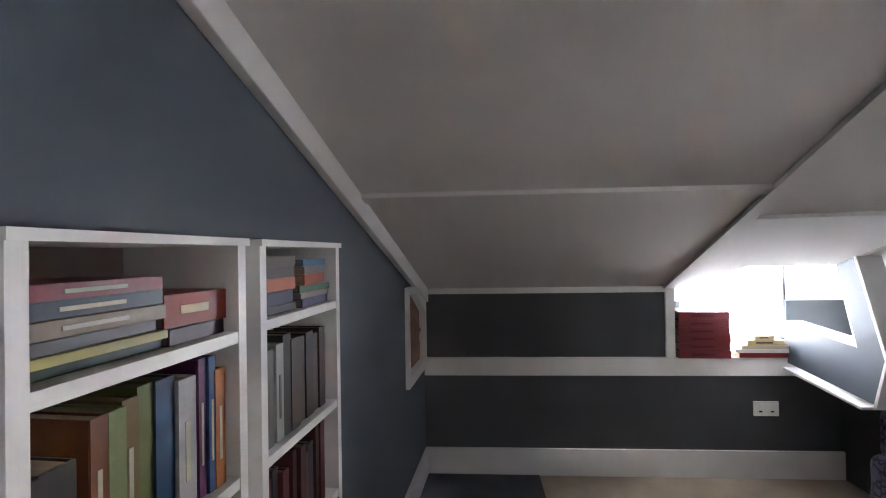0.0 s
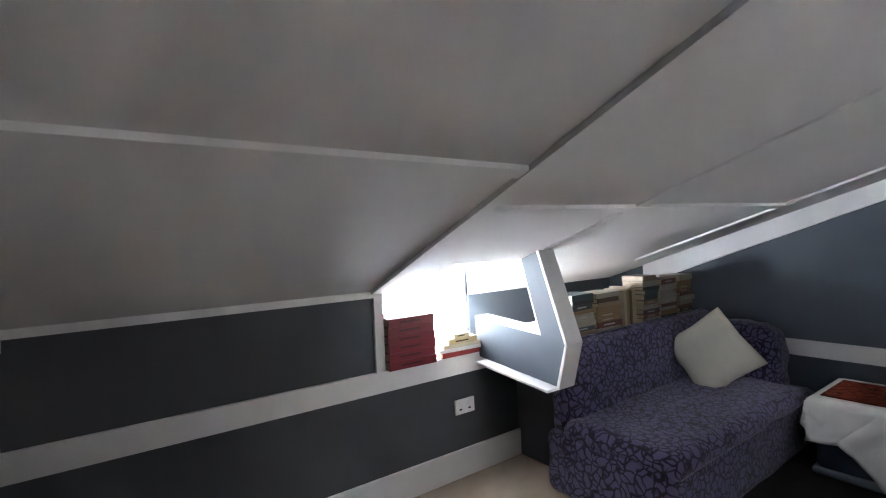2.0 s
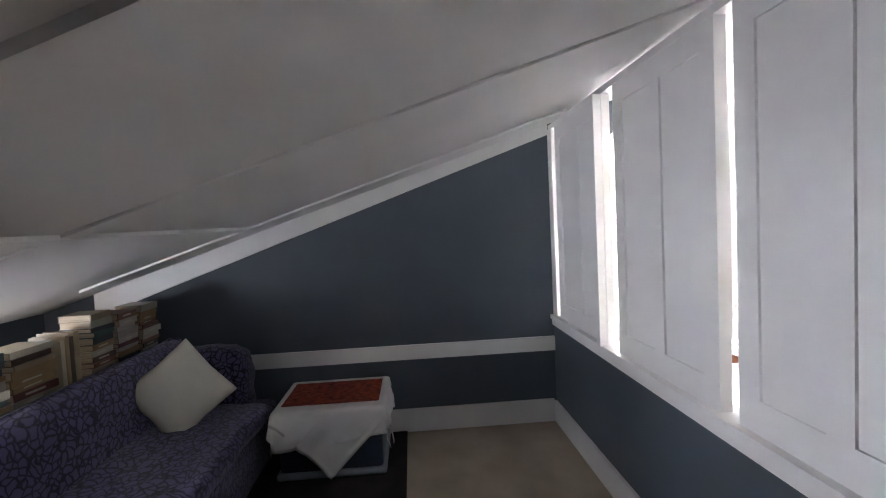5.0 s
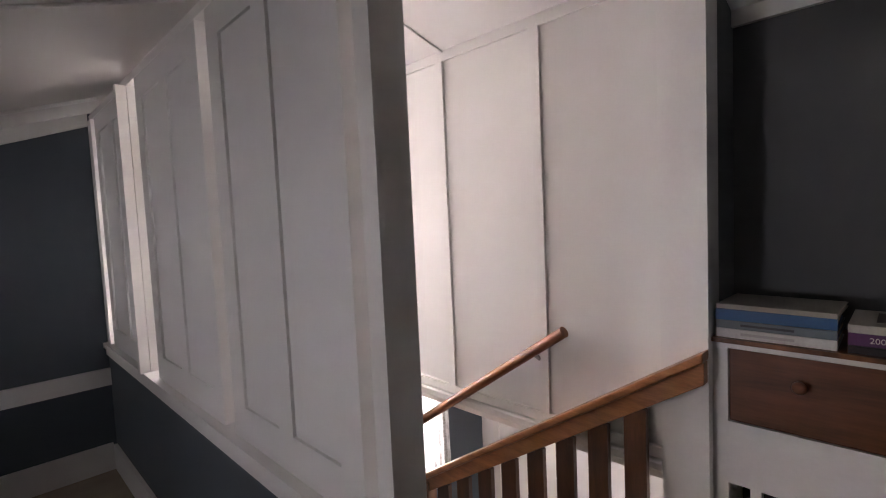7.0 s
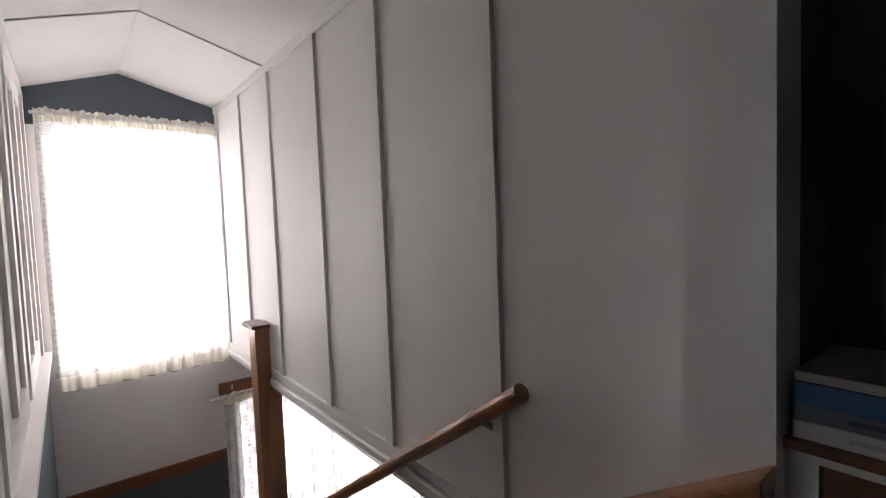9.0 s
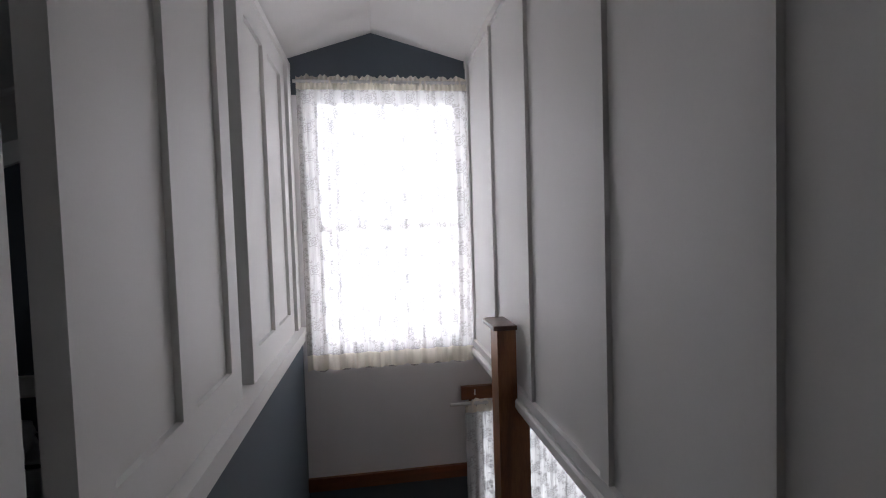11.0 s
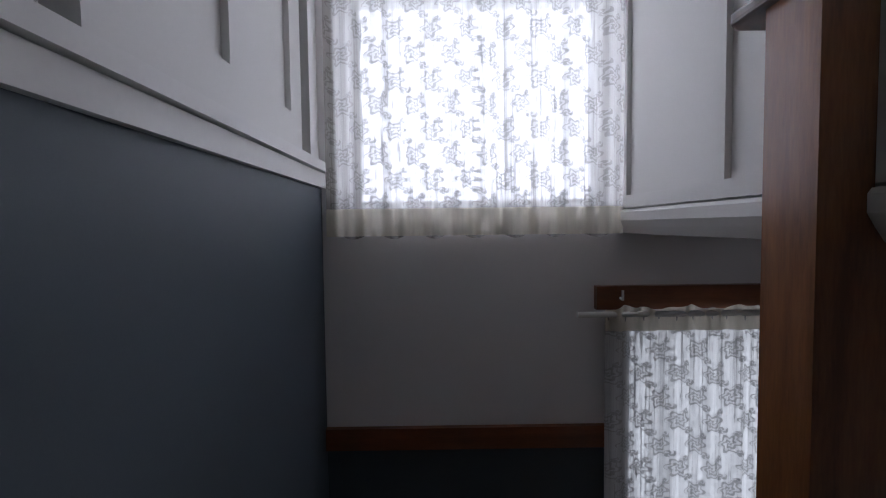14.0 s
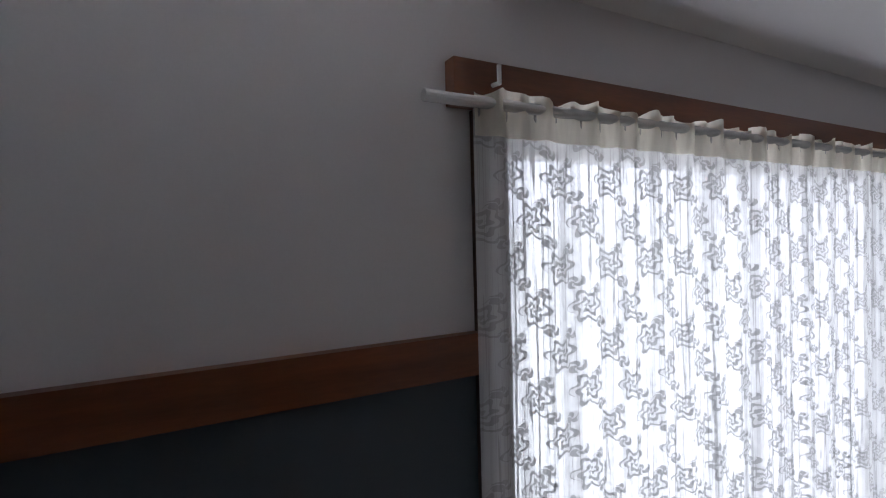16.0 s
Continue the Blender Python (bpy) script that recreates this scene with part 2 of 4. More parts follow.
# partition between the attic and the stairs
structure(boxes("wall_partition", SLATE, [(0.048, XE, YS, YP, -1.6, 0.765)]), "slate blue low wall beside the stairs", "wall")
structure(boxes("baseboard_partition", WHITE, [(0.048, XE - 0.02, YP, YP + 0.02, 0, 0.165)], soft=0.004), "white painted skirting board", "trim")
structure(boxes("partition_sill", WHITE, [(0.098, XE, YS - 0.014, YP + 0.012, 0.760, 0.806), (0.098, XE, YS - 0.026, YP + 0.024, 0.809, 0.838)], soft=0.007), "white moulded sill along the partition", "trim")
structure(boxes("partition_head", WHITE, [(0.098, XE, YS + 0.004, YP - 0.010, 2.252, 2.288)], soft=0.003), "white head board of the partition", "trim")


def partition_panel(x0, x1):
    """An old door leaf set into the partition: stiles, rails, a middle muntin and two tall recessed fields."""
    p = thing("partition_panel", "old white painted door leaf with two tall fields", "wall panel", "panels of the stair partition", ((x0 + x1) / 2, 0.134, 0.835))
    cx = (x1 - x0) / 2
    h, d = 1.417, 0.0235
    s, m = 0.095, 0.042
    for n, r in (("stile", (-cx, -cx + s, -d, d, 0, h)), ("stile", (cx - s, cx, -d, d, 0, h)),
                 ("rail", (-cx + s, cx - s, -d, d, 0, 0.115)), ("rail", (-cx + s, cx - s, -d, d, h - 0.10, h)), ("muntin", (-m, m, -d, d, 0.115, h - 0.10))):
        boxes(n, PANEL, [r], p, soft=0.003)
    for xa, xb in ((-cx + s, -m), (m, cx - s)):
        boxes("field", PANEL, [(xa, xb, -d + 0.016, d - 0.010, 0.115, h - 0.10)], p)
    return p


for x0, x1 in ((0.182, 0.938), (1.036, 1.862), (2.008, 2.855)):
    partition_panel(x0, x1)
for n, xa, xb in (("partition_stud_1", 2.008, 2.053), ("partition_stud_2", 2.905, 2.95)):
    structure(boxes(n, PANEL, [(xa, xb, 0.160, 0.204, 0.836, 2.252)] if xa < 2.5 else [(xa, XE, 0.100, 0.168, 0.835, 2.252)], soft=0.003), "white painted upright in the stair partition", "trim")
structure(boxes("partition_post", WHITE, [(0.046, 0.098, YS - 0.004, YP + 0.010, -0.02, roof(YP) + 0.01)], soft=0.004), "white post at the open end of the partition", "trim")

# panelled wall across the stairs
bm = bmesh.new()
prism(bm, [(YQ - 0.1, 0.64), (YQ, 0.64), (YQ, roof(YQ) + 0.02), (YQ - 0.1, roof(YQ - 0.1) + 0.02)], -0.105, XE)
structure(part("wall_south", bm, PANEL), "white panelled wall hanging above the stairs", "wall")
for i, x in enumerate((2.945, 2.443, 1.943, 1.375, 0.893, 0.364)):
    structure(boxes("wall_batten_%d" % (i + 1), PANEL, [(x - 0.022, x + 0.022, YQ, YQ + 0.014, 0.722, 2.275)], soft=0.003), "white vertical cover batten", "trim")
structure(boxes("wall_south_bottom_rail", WHITE, [(-0.105, XE, YQ, YQ + 0.016, 0.684, 0.722)], soft=0.005), "white bottom rail of the panelled wall", "trim")
bm = bmesh.new()
prism(bm, [(YQ, 0.680), (YQ + 0.022, 0.678), (YQ + 0.028, 0.670), (YQ + 0.028, 0.645), (YQ + 0.016, 0.625), (YQ + 0.002, 0.605), (YQ - 0.1, 0.599), (YQ - 0.1, 0.64), (YQ, 0.64)], -0.105, XE)
structure(part("wall_south_lower_mould", bm, WHITE), "white moulding under the panelled wall", "trim")
structure(boxes("wall_south_top_rail", PANEL, [(-0.105, XE, YQ, YQ + 0.012, 2.275, 2.33)], soft=0.003), "white top rail of the panelled wall", "trim")
structure(boxes("wall_south_end", WHITE, [(-0.25, -0.105, YQ - 0.1, YQ + 0.018, -0.2, 2.335)], soft=0.004), "white post at the end of the panelled wall", "trim")

# alcove wall behind the drawers
structure(boxes("wall_alcove_side", CHAR, [(-0.238, -0.15, -1.222, YQ - 0.1, 0, 2.3)]), "charcoal grey side of the alcove", "wall")
structure(boxes("wall_alcove_back", CHAR, [(-1.9, -0.15, -1.30, -1.222, -0.2, 2.3)]), "charcoal grey back wall of the alcove", "wall")
structure(boxes("alcove_top_trim", WHITE, [(-1.75, -0.238, -1.222, -1.20, roof(-1.222) - 0.05, roof(-1.222) + 0.01)], soft=0.003), "white trim at the top of the alcove wall", "trim")

# stairs, landing and the hall below
bm = bmesh.new()
N_ST, RISE, RUN = 7, 0.18, 0.31
for i in range(N_ST):
    x = X0 + RUN * i
    bar(bm, x, x + RUN + 0.02, YQ + 0.02, YS, -RISE * (i + 1) - 0.16, -RISE * (i + 1))
structure(part("stairs", bm, CARPET, soft=0.006), "carpeted stairs going down to the landing", "stairs")
ZL = -RISE * N_ST - 0.0
structure(boxes("landing", CARPET, [(X0 + RUN * N_ST, XE, -0.95, YS, ZL - 0.2, ZL - 0.004)]), "carpeted stair landing by the windows", "landing")
structure(boxes("hall_floor", CARPET, [(-1.5, XE, -3.5, 0.3, -2.75, -2.7)]), "carpeted floor of the hall below", "floor")
structure(boxes("wall_hall_south", PALE, [(-1.5, XE + 0.15, -3.6, -3.5, -2.75, 0.8)]), "pale wall of the hall below", "wall")
structure(boxes("wall_hall_west", PALE, [(-1.6, -1.5, -3.6, 0.3, -2.75, -0.2)]), "pale end wall of the hall below", "wall")
structure(boxes("ceiling_hall", CEIL, [(-0.3, XE, -3.5, YQ - 0.1, 0.597, 0.66)]), "white ceiling over the lower stairs", "ceiling")

for x in (1.986, 0.875, -0.24):
    roof_strip("ceiling_seam_north", x - 0.015, x + 0.015, RIDGE, YS, 0.008, CEIL, "white cover strip on the stair ceiling")
    roof_strip("ceiling_seam_south", x - 0.015, x + 0.015, YQ, RIDGE, 0.008, CEIL, "white cover strip on the stair ceiling")

# ---- more materials ----
def glow(name, color, strength):
    m = bpy.data.materials.new(name)
    m.use_nodes = True
    nt = m.node_tree
    nt.nodes.remove(nt.nodes["Principled BSDF"])
    e = nt.nodes.new("ShaderNodeEmission")
    n = nt.nodes.new("ShaderNodeTexNoise")
    n.inputs["Scale"].default_value = 1.3
    r = nt.nodes.new("ShaderNodeValToRGB")
    r.color_ramp.elements[0].color = (*[c * 0.75 for c in color], 1)
    r.color_ramp.elements[1].color = (*color, 1)
    nt.links.new(n.outputs[0], r.inputs[0])
    nt.links.new(r.outputs[0], e.inputs[0])
    e.inputs[1].default_value = strength
    nt.links.new(e.outputs[0], nt.nodes["Material Output"].inputs[0])
    return m


def lace():
    """Sheer net with woven flowers: thin threads let most light through, motifs less."""
    m = bpy.data.materials.new("lace_net")
    m.use_nodes = True
    nt = m.node_tree
    nt.nodes.remove(nt.nodes["Principled BSDF"])
    co = nt.nodes.new("ShaderNodeTexCoord")
    sep = nt.nodes.new("ShaderNodeSeparateXYZ")
    nt.links.new(co.outputs["Object"], sep.inputs[0])

    def op(kind, a, b=None, c=None):
        n = nt.nodes.new("ShaderNodeMath")
        n.operation = kind
        for i, v in enumerate((a, b, c)):
            if v is None:
                continue
            if isinstance(v, (int, float)):
                n.inputs[i].default_value = v
            else:
                nt.links.new(v, n.inputs[i])
        return n.outputs[0]

    def streak(scale):
        mp = nt.nodes.new("ShaderNodeMapping")
        mp.inputs["Scale"].default_value = (0, scale, scale * 0.012)
        nt.links.new(co.outputs["Object"], mp.inputs[0])
        n = nt.nodes.new("ShaderNodeTexNoise")
        n.inputs["Scale"].default_value, n.inputs["Detail"].default_value = 1.0, 2
        nt.links.new(mp.outputs[0], n.inputs["Vector"])
        return n.outputs[0]

    # gathers squeeze and stretch the woven rows of roses
    u = op("MULTIPLY_ADD", streak(16.0), 0.5, op("MULTIPLY", sep.outputs[1], 9.0))
    v = op("MULTIPLY_ADD", streak(9.0), 0.5, op("MULTIPLY", sep.outputs[2], 13.0))
    rough = nt.nodes.new("ShaderNodeTexNoise")
    rough.inputs["Scale"].default_value, rough.inputs["Detail"].default_value = 70.0, 2
    nt.links.new(co.outputs["Object"], rough.inputs["Vector"])
    wob = op("SUBTRACT", rough.outputs[0], 0.5)

    def motif(du, dv, size, petals, ring, thin):
        """An outlined flower: curled petal lines inside a lobed edge."""
        uu, vv = op("ADD", u, du), op("ADD", v, dv)
        row = op("FLOOR", vv)
        uu = op("MULTIPLY_ADD", row, 0.5, uu)
        fx = op("MULTIPLY_ADD", wob, 0.05, op("SUBTRACT", op("FRACT", uu), 0.5))
        fy = op("MULTIPLY", op("SUBTRACT", op("FRACT", vv), 0.5), 0.72)
        r = op("SQRT", op("ADD", op("MULTIPLY", fx, fx), op("MULTIPLY", fy, fy)))
        ang = op("ARCTAN2", fy, fx)
        lobe = op("MULTIPLY_ADD", op("COSINE", op("MULTIPLY", ang, petals)), size * 0.20, size)
        inside = op("LESS_THAN", r, lobe)
        curl = op("MULTIPLY_ADD", op("DIVIDE", r, lobe), ring, op("MULTIPLY_ADD", wob, 1.6, op("MULTIPLY", ang, 3)))
        lines = op("GREATER_THAN", op("SINE", curl), thin)
        return op("MULTIPLY", inside, op("MULTIPLY_ADD", lines, 0.85, 0.15))

    m_all = op("MAXIMUM", motif(0, 0, 0.29, 6, 14.0, 0.0), op("MAXIMUM", motif(0.30, 0.42, 0.13, 2, 5.0, -0.4), motif(0.70, 0.62, 0.11, 3, 5.0, -0.2)))
    # gathers and thin creases darken the cloth colour in place of fold shade
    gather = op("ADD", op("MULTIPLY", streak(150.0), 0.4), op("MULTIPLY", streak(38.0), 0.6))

    def painted_crease(scale, width):
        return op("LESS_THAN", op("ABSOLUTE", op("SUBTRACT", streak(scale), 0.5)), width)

    fold = op("MAXIMUM", painted_crease(48.0, 0.010), painted_crease(90.0, 0.007))
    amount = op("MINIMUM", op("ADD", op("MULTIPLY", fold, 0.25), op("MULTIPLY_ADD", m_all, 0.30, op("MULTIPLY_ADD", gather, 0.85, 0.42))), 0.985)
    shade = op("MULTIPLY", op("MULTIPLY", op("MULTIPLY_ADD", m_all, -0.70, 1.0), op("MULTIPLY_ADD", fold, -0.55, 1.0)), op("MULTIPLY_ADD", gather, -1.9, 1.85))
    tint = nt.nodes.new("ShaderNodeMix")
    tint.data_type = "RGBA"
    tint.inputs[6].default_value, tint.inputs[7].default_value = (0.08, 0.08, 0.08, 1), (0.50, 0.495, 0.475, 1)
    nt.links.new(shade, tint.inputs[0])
    tr = nt.nodes.new("ShaderNodeBsdfTransparent")
    tl = nt.nodes.new("ShaderNodeBsdfTranslucent")
    df = nt.nodes.new("ShaderNodeBsdfDiffuse")
    nt.links.new(tint.outputs[2], tl.inputs[0])
    df.inputs[0].default_value = (0.80, 0.76, 0.68, 1)
    cloth = nt.nodes.new("ShaderNodeMixShader")
    cloth.inputs[0].default_value = 0.25
    nt.links.new(tl.outputs[0], cloth.inputs[1])
    nt.links.new(df.outputs[0], cloth.inputs[2])
    mx = nt.nodes.new("ShaderNodeMixShader")
    nt.links.new(amount, mx.inputs[0])
    nt.links.new(tr.outputs[0], mx.inputs[1])
    nt.links.new(cloth.outputs[0], mx.inputs[2])
    nt.links.new(mx.outputs[0], nt.nodes["Material Output"].inputs[0])
    return m


def throw_cloth():
    """Dark violet cloth woven with a wandering black line pattern."""
    m = mat("violet_throw", (0.075, 0.060, 0.125), 0.85, 0.35, 5, 300, 0.05, spec=0.25)
    nt = m.node_tree
    b = nt.nodes["Principled BSDF"]
    co = nt.nodes.new("ShaderNodeTexCoord")
    n = nt.nodes.new("ShaderNodeTexNoise")
    n.inputs["Scale"].default_value = 9
    nt.links.new(co.outputs["Object"], n.inputs["Vector"])
    mv = nt.nodes.new("ShaderNodeMix")
    mv.data_type = "VECTOR"
    mv.inputs[0].default_value = 0.09
    nt.links.new(co.outputs["Object"], mv.inputs[4])
    nt.links.new(n.outputs["Color"], mv.inputs[5])
    v = nt.nodes.new("ShaderNodeTexVoronoi")
    v.feature = "DISTANCE_TO_EDGE"
    v.inputs["Scale"].default_value = 25
    nt.links.new(mv.outputs[1], v.inputs["Vector"])
    r = nt.nodes.new("ShaderNodeValToRGB")
    r.color_ramp.elements[0].position, r.color_ramp.elements[1].position = 0.04, 0.15
    r.color_ramp.elements[0].color, r.color_ramp.elements[1].color = (0.016, 0.014, 0.032, 1), (0.125, 0.108, 0.215, 1)
    nt.links.new(v.outputs["Distance"], r.inputs[0])
    nt.links.new(r.outputs[0], b.inputs["Base Color"])
    b.inputs["Sheen Weight"].default_value = 0.3
    return m


def glass():
    m = bpy.data.materials.new("window_glass")
    m.use_nodes = True
    b = m.node_tree.nodes["Principled BSDF"]
    b.inputs["Transmission Weight"].default_value, b.inputs["Roughness"].default_value, b.inputs["IOR"].default_value = 1.0, 0.0, 1.05
    return m




def hem_cloth():
    """Doubled net at hem and heading: closer, creamy, lit through."""
    m = mat("doubled_lace_net", (0.86, 0.82, 0.72), 0.9, 0.12, 30, 200, 0.03, spec=0.1, stretch=(1, 4, 0.4))
    nt = m.node_tree
    b = nt.nodes["Principled BSDF"]
    tl = nt.nodes.new("ShaderNodeBsdfTranslucent")
    tl.inputs[0].default_value = (0.90, 0.85, 0.74, 1)
    mx = nt.nodes.new("ShaderNodeMixShader")
    mx.inputs[0].default_value = 0.55
    nt.links.new(b.outputs[0], mx.inputs[1])
    nt.links.new(tl.outputs[0], mx.inputs[2])
    nt.links.new(mx.outputs[0], nt.nodes["Material Output"].inputs[0])
    return m


LACE, HEM, THROW, GLASS = lace(), hem_cloth(), throw_cloth(), glass()
CREAM = mat("cream_cushion_cloth", (0.66, 0.64, 0.54), 0.9, 0.08, 5, 400, 0.04, spec=0.2)
LINEN = mat("white_linen", (0.72, 0.71, 0.69), 0.9, 0.06, 6, 500, 0.03, spec=0.2)
RUNNER = mat("red_woven_runner", (0.24, 0.045, 0.022), 0.9, 0.6, 26, 300, 0.05, spec=0.1, dark=(0.06, 0.014, 0.012))
PLASTIC = mat("dark_blue_plastic", (0.022, 0.030, 0.055), 0.3, 0.3, 8, 90, 0.01)
CLEAR = mat("grey_plastic", (0.33, 0.36, 0.40), 0.3, 0.2, 7, 90, 0.01)
ENAMEL = mat("white_enamel", (0.78, 0.77, 0.74), 0.25, 0.03, 3, 60, 0.0)
PAPER = mat("book_paper", (0.56, 0.46, 0.33), 0.9, 0.18, 8, 400, 0.03, stretch=(1, 1, 12))
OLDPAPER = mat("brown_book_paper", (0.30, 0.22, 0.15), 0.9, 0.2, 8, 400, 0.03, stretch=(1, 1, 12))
CARVED = mat("carved_brown_wood", (0.20, 0.075, 0.025), 0.4, 0.6, 9, 60, 0.03, coat=0.2)
METAL = mat("dull_metal", (0.30, 0.28, 0.26), 0.4, 0.15, 12, 90, 0.0, metal=0.9)
# black for painted shade: the socket's pin holes and inside the drawer unit
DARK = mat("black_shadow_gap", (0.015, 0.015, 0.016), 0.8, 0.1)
PATCH_GREY = mat("grey_floor_patch", (0.09, 0.095, 0.11), 0.95, 0.15, 6, 500, 0.05, spec=0.1)
_covers = {}


def cover(rgb):
    """A book cover of that colour, made once."""
    if rgb not in _covers:
        _covers[rgb] = mat("book_cover", rgb, 0.42, 0.16, 9, 120, 0.006)
    return _covers[rgb]


# ---- outside ----
bm = bmesh.new()
bar(bm, 8.0, 8.05, -8, 7, -1.2, 9)
structure(part("backdrop", bm, glow("bright_overcast_sky", (0.92, 0.96, 1.0), 3.2)), "bright overcast sky outside the windows", "sky")
# hedge panel glows by itself in place of daylight on leaves
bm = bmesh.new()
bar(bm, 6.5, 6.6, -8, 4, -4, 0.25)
structure(part("backdrop_hedge", bm, glow("glowing_hedge", (0.62, 0.74, 0.50), 1.5)), "pale green glowing panel for the hedge outside the landing window", "hedge")
bm = bmesh.new()
bar(bm, -2, 5, 7.0, 7.05, -1, 6)
structure(part("backdrop_north", bm, glow("bright_overcast_sky_north", (0.92, 0.96, 1.0), 5.0)), "bright sky outside the eaves window", "sky")


# ---- windows ----
def window(name, y0, y1, z0, z1, label):
    w = structure(new(name), label, "window")
    w.location = (XE + 0.08, (y0 + y1) / 2, z0)
    h, c = z1 - z0, (y1 - y0) / 2
    f = 0.03
    for r in ((-0.02, 0.02, -c, -c + f, 0, h), (-0.02, 0.02, c - f, c, 0, h), (-0.02, 0.02, -c + f, c - f, 0, f), (-0.02, 0.02, -c + f, c - f, h - f, h)):
        boxes("window_frame", WHITE, [r], w, soft=0.003)
    if name == "window_1":
        boxes("meeting_rail", WHITE, [(-0.025, 0.025, -c + f, c - f, h * 0.485 - 0.015, h * 0.485 + 0.015)], w, soft=0.003)
    for za, zb in (((f, h * 0.485 - 0.015), (h * 0.485 + 0.015, h - f)) if name == "window_1" else ((f, h - f),)):
        p = boxes("pane", GLASS, [(-0.002, 0.002, -c + f, c - f, za, zb)], w)
        p.visible_shadow = False
    return w


window("window_1", -0.845, 0.005, WB, WT, "tall white sash window above the stair landing")
window("window_2", -2.75, -0.905, -1.20, 0.33, "wide window by the lower stair landing")
w = structure(new("window_3"), "low white window under the eaves", "window")
w.location = (0.88, 3.97, 0.80)
for r in ((-0.37, -0.34, -0.02, 0.02, 0, 0.53), (0.34, 0.37, -0.02, 0.02, 0, 0.53), (-0.34, 0.34, -0.02, 0.02, 0, 0.03), (-0.34, 0.34, -0.02, 0.02, 0.50, 0.53)):
    boxes("window_frame", WHITE, [r], w, soft=0.003)
pn = boxes("pane", GLASS, [(-0.34, 0.34, -0.002, 0.002, 0.03, 0.50)], w)
pn.visible_shadow = False
structure(boxes("architrave_head", WOODY, [(XE - 0.03, XE, -2.85, -0.792, 0.358, 0.434)], soft=0.012), "varnished wooden head board of the landing window", "trim")
# darker wood colour stands for the shade on this side board
structure(boxes("architrave_side", STAIN_SHADE, [(XE - 0.024, XE, -0.900, -0.838, -1.3, 0.355)], soft=0.004), "varnished wooden side board of the landing window", "trim")


def curtain(y0, y1, z0, z1, x, label, seed, fold=0.10):
    """A gathered lace curtain with a ruffled head and a wavy hem."""
    t = thing("lace_curtain", label, "curtain", at=(x, (y0 + y1) / 2, z0))
    rnd = random.Random(seed)
    nu, nv = 220, 26
    ph = [rnd.uniform(0, 6.3) for _ in range(6)]
    w, h = y1 - y0, z1 - z0

    def wave(u, v):
        a = 0.004 + 0.008 * v
        k = u * w / fold * 6.283
        return a * (math.sin(k + ph[0] + 1.1 * math.sin(u * 9 + ph[1])) + 0.5 * math.sin(2.3 * k + ph[2]) + 0.35 * math.sin(0.41 * k + ph[3]))

    bm = bmesh.new()
    grid = []
    for j in range(nv + 1):
        v = j / nv
        row = []
        for i in range(nu + 1):
            u = i / nu
            sway = 0.012 * math.sin(3 * v + ph[4]) * (1 - u)
            hem = 0.010 * math.sin(u * 46 + ph[5]) * (1 if j == nv else 0)
            row.append(bm.verts.new((wave(u, v), (u - 0.5) * w + sway, h * (1 - v) + hem)))
        grid.append(row)
    for j in range(nv):
        for i in range(nu):
            bm.faces.new((grid[j][i], grid[j][i + 1], grid[j + 1][i + 1], grid[j + 1][i]))
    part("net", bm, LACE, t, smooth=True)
    # ruffled head and doubled hem
    for nm, za, zb, amp in (("heading", h - 0.055, h + 0.018, 0.007), ("hem", 0.0, 0.085, 0.0)):
        bm = bmesh.new()
        rows = []
        for za_ in (za, (za + zb) / 2, zb):
            rows.append([bm.verts.new((wave(i / nu, 1 - min(1, za_ / h)) - 0.006 + amp * math.sin(i * 1.1 + ph[1]) * (1 if za_ > za else 0.4),
                                       (i / nu - 0.5) * w + 0.012 * math.sin(3 * (1 - min(1, za_ / h)) + ph[4]) * (1 - i / nu),
                                       za_ + (0.006 * math.sin(i * 0.33 + ph[2]) + 0.004 * math.sin(i * 0.83) if za_ == zb and amp else 0))) for i in range(nu + 1)])
        for a, b in zip(rows, rows[1:]):
            for i in range(nu):
                bm.faces.new((a[i], a[i + 1], b[i + 1], b[i]))
        part(nm, bm, HEM, t, smooth=True)
    return t


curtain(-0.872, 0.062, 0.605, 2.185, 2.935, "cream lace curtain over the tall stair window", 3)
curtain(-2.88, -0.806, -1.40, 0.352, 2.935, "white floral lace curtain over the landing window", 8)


def curtain_rod(y0, y1, z, label):
    t = thing("curtain_rod", label, "curtain rod", at=(2.93, (y0 + y1) / 2, z))
    c = (y1 - y0) / 2
    bm = bmesh.new()
    rod(bm, (0, -c, 0), (0, c, 0), 0.0095)
    part("tube", bm, ENAMEL, t, smooth=False)
    for s in (-1, 1):
        bm = bmesh.new()
        rod(bm, (0, s * (c - 0.14), 0), (0.07, s * (c - 0.14), 0), 0.006)
        part("bracket", bm, ENAMEL, t)
    return t


curtain_rod(-0.874, 0.078, 2.174, "thin white tube rod of the stair curtain")
curtain_rod(-2.95, -0.717, 0.350, "thin white tube rod of the landing curtain")
h = thing("wall_hook", "small white hook on the window head board", "hook", at=(XE - 0.03, -0.868, 0.405))
bm = bmesh.new()
rod(bm, (0, 0, -0.01), (-0.02, 0, -0.012), 0.004)
rod(bm, (-0.02, 0, -0.014), (-0.02, 0, 0.018), 0.004)
part("hook_wire", bm, ENAMEL, h)


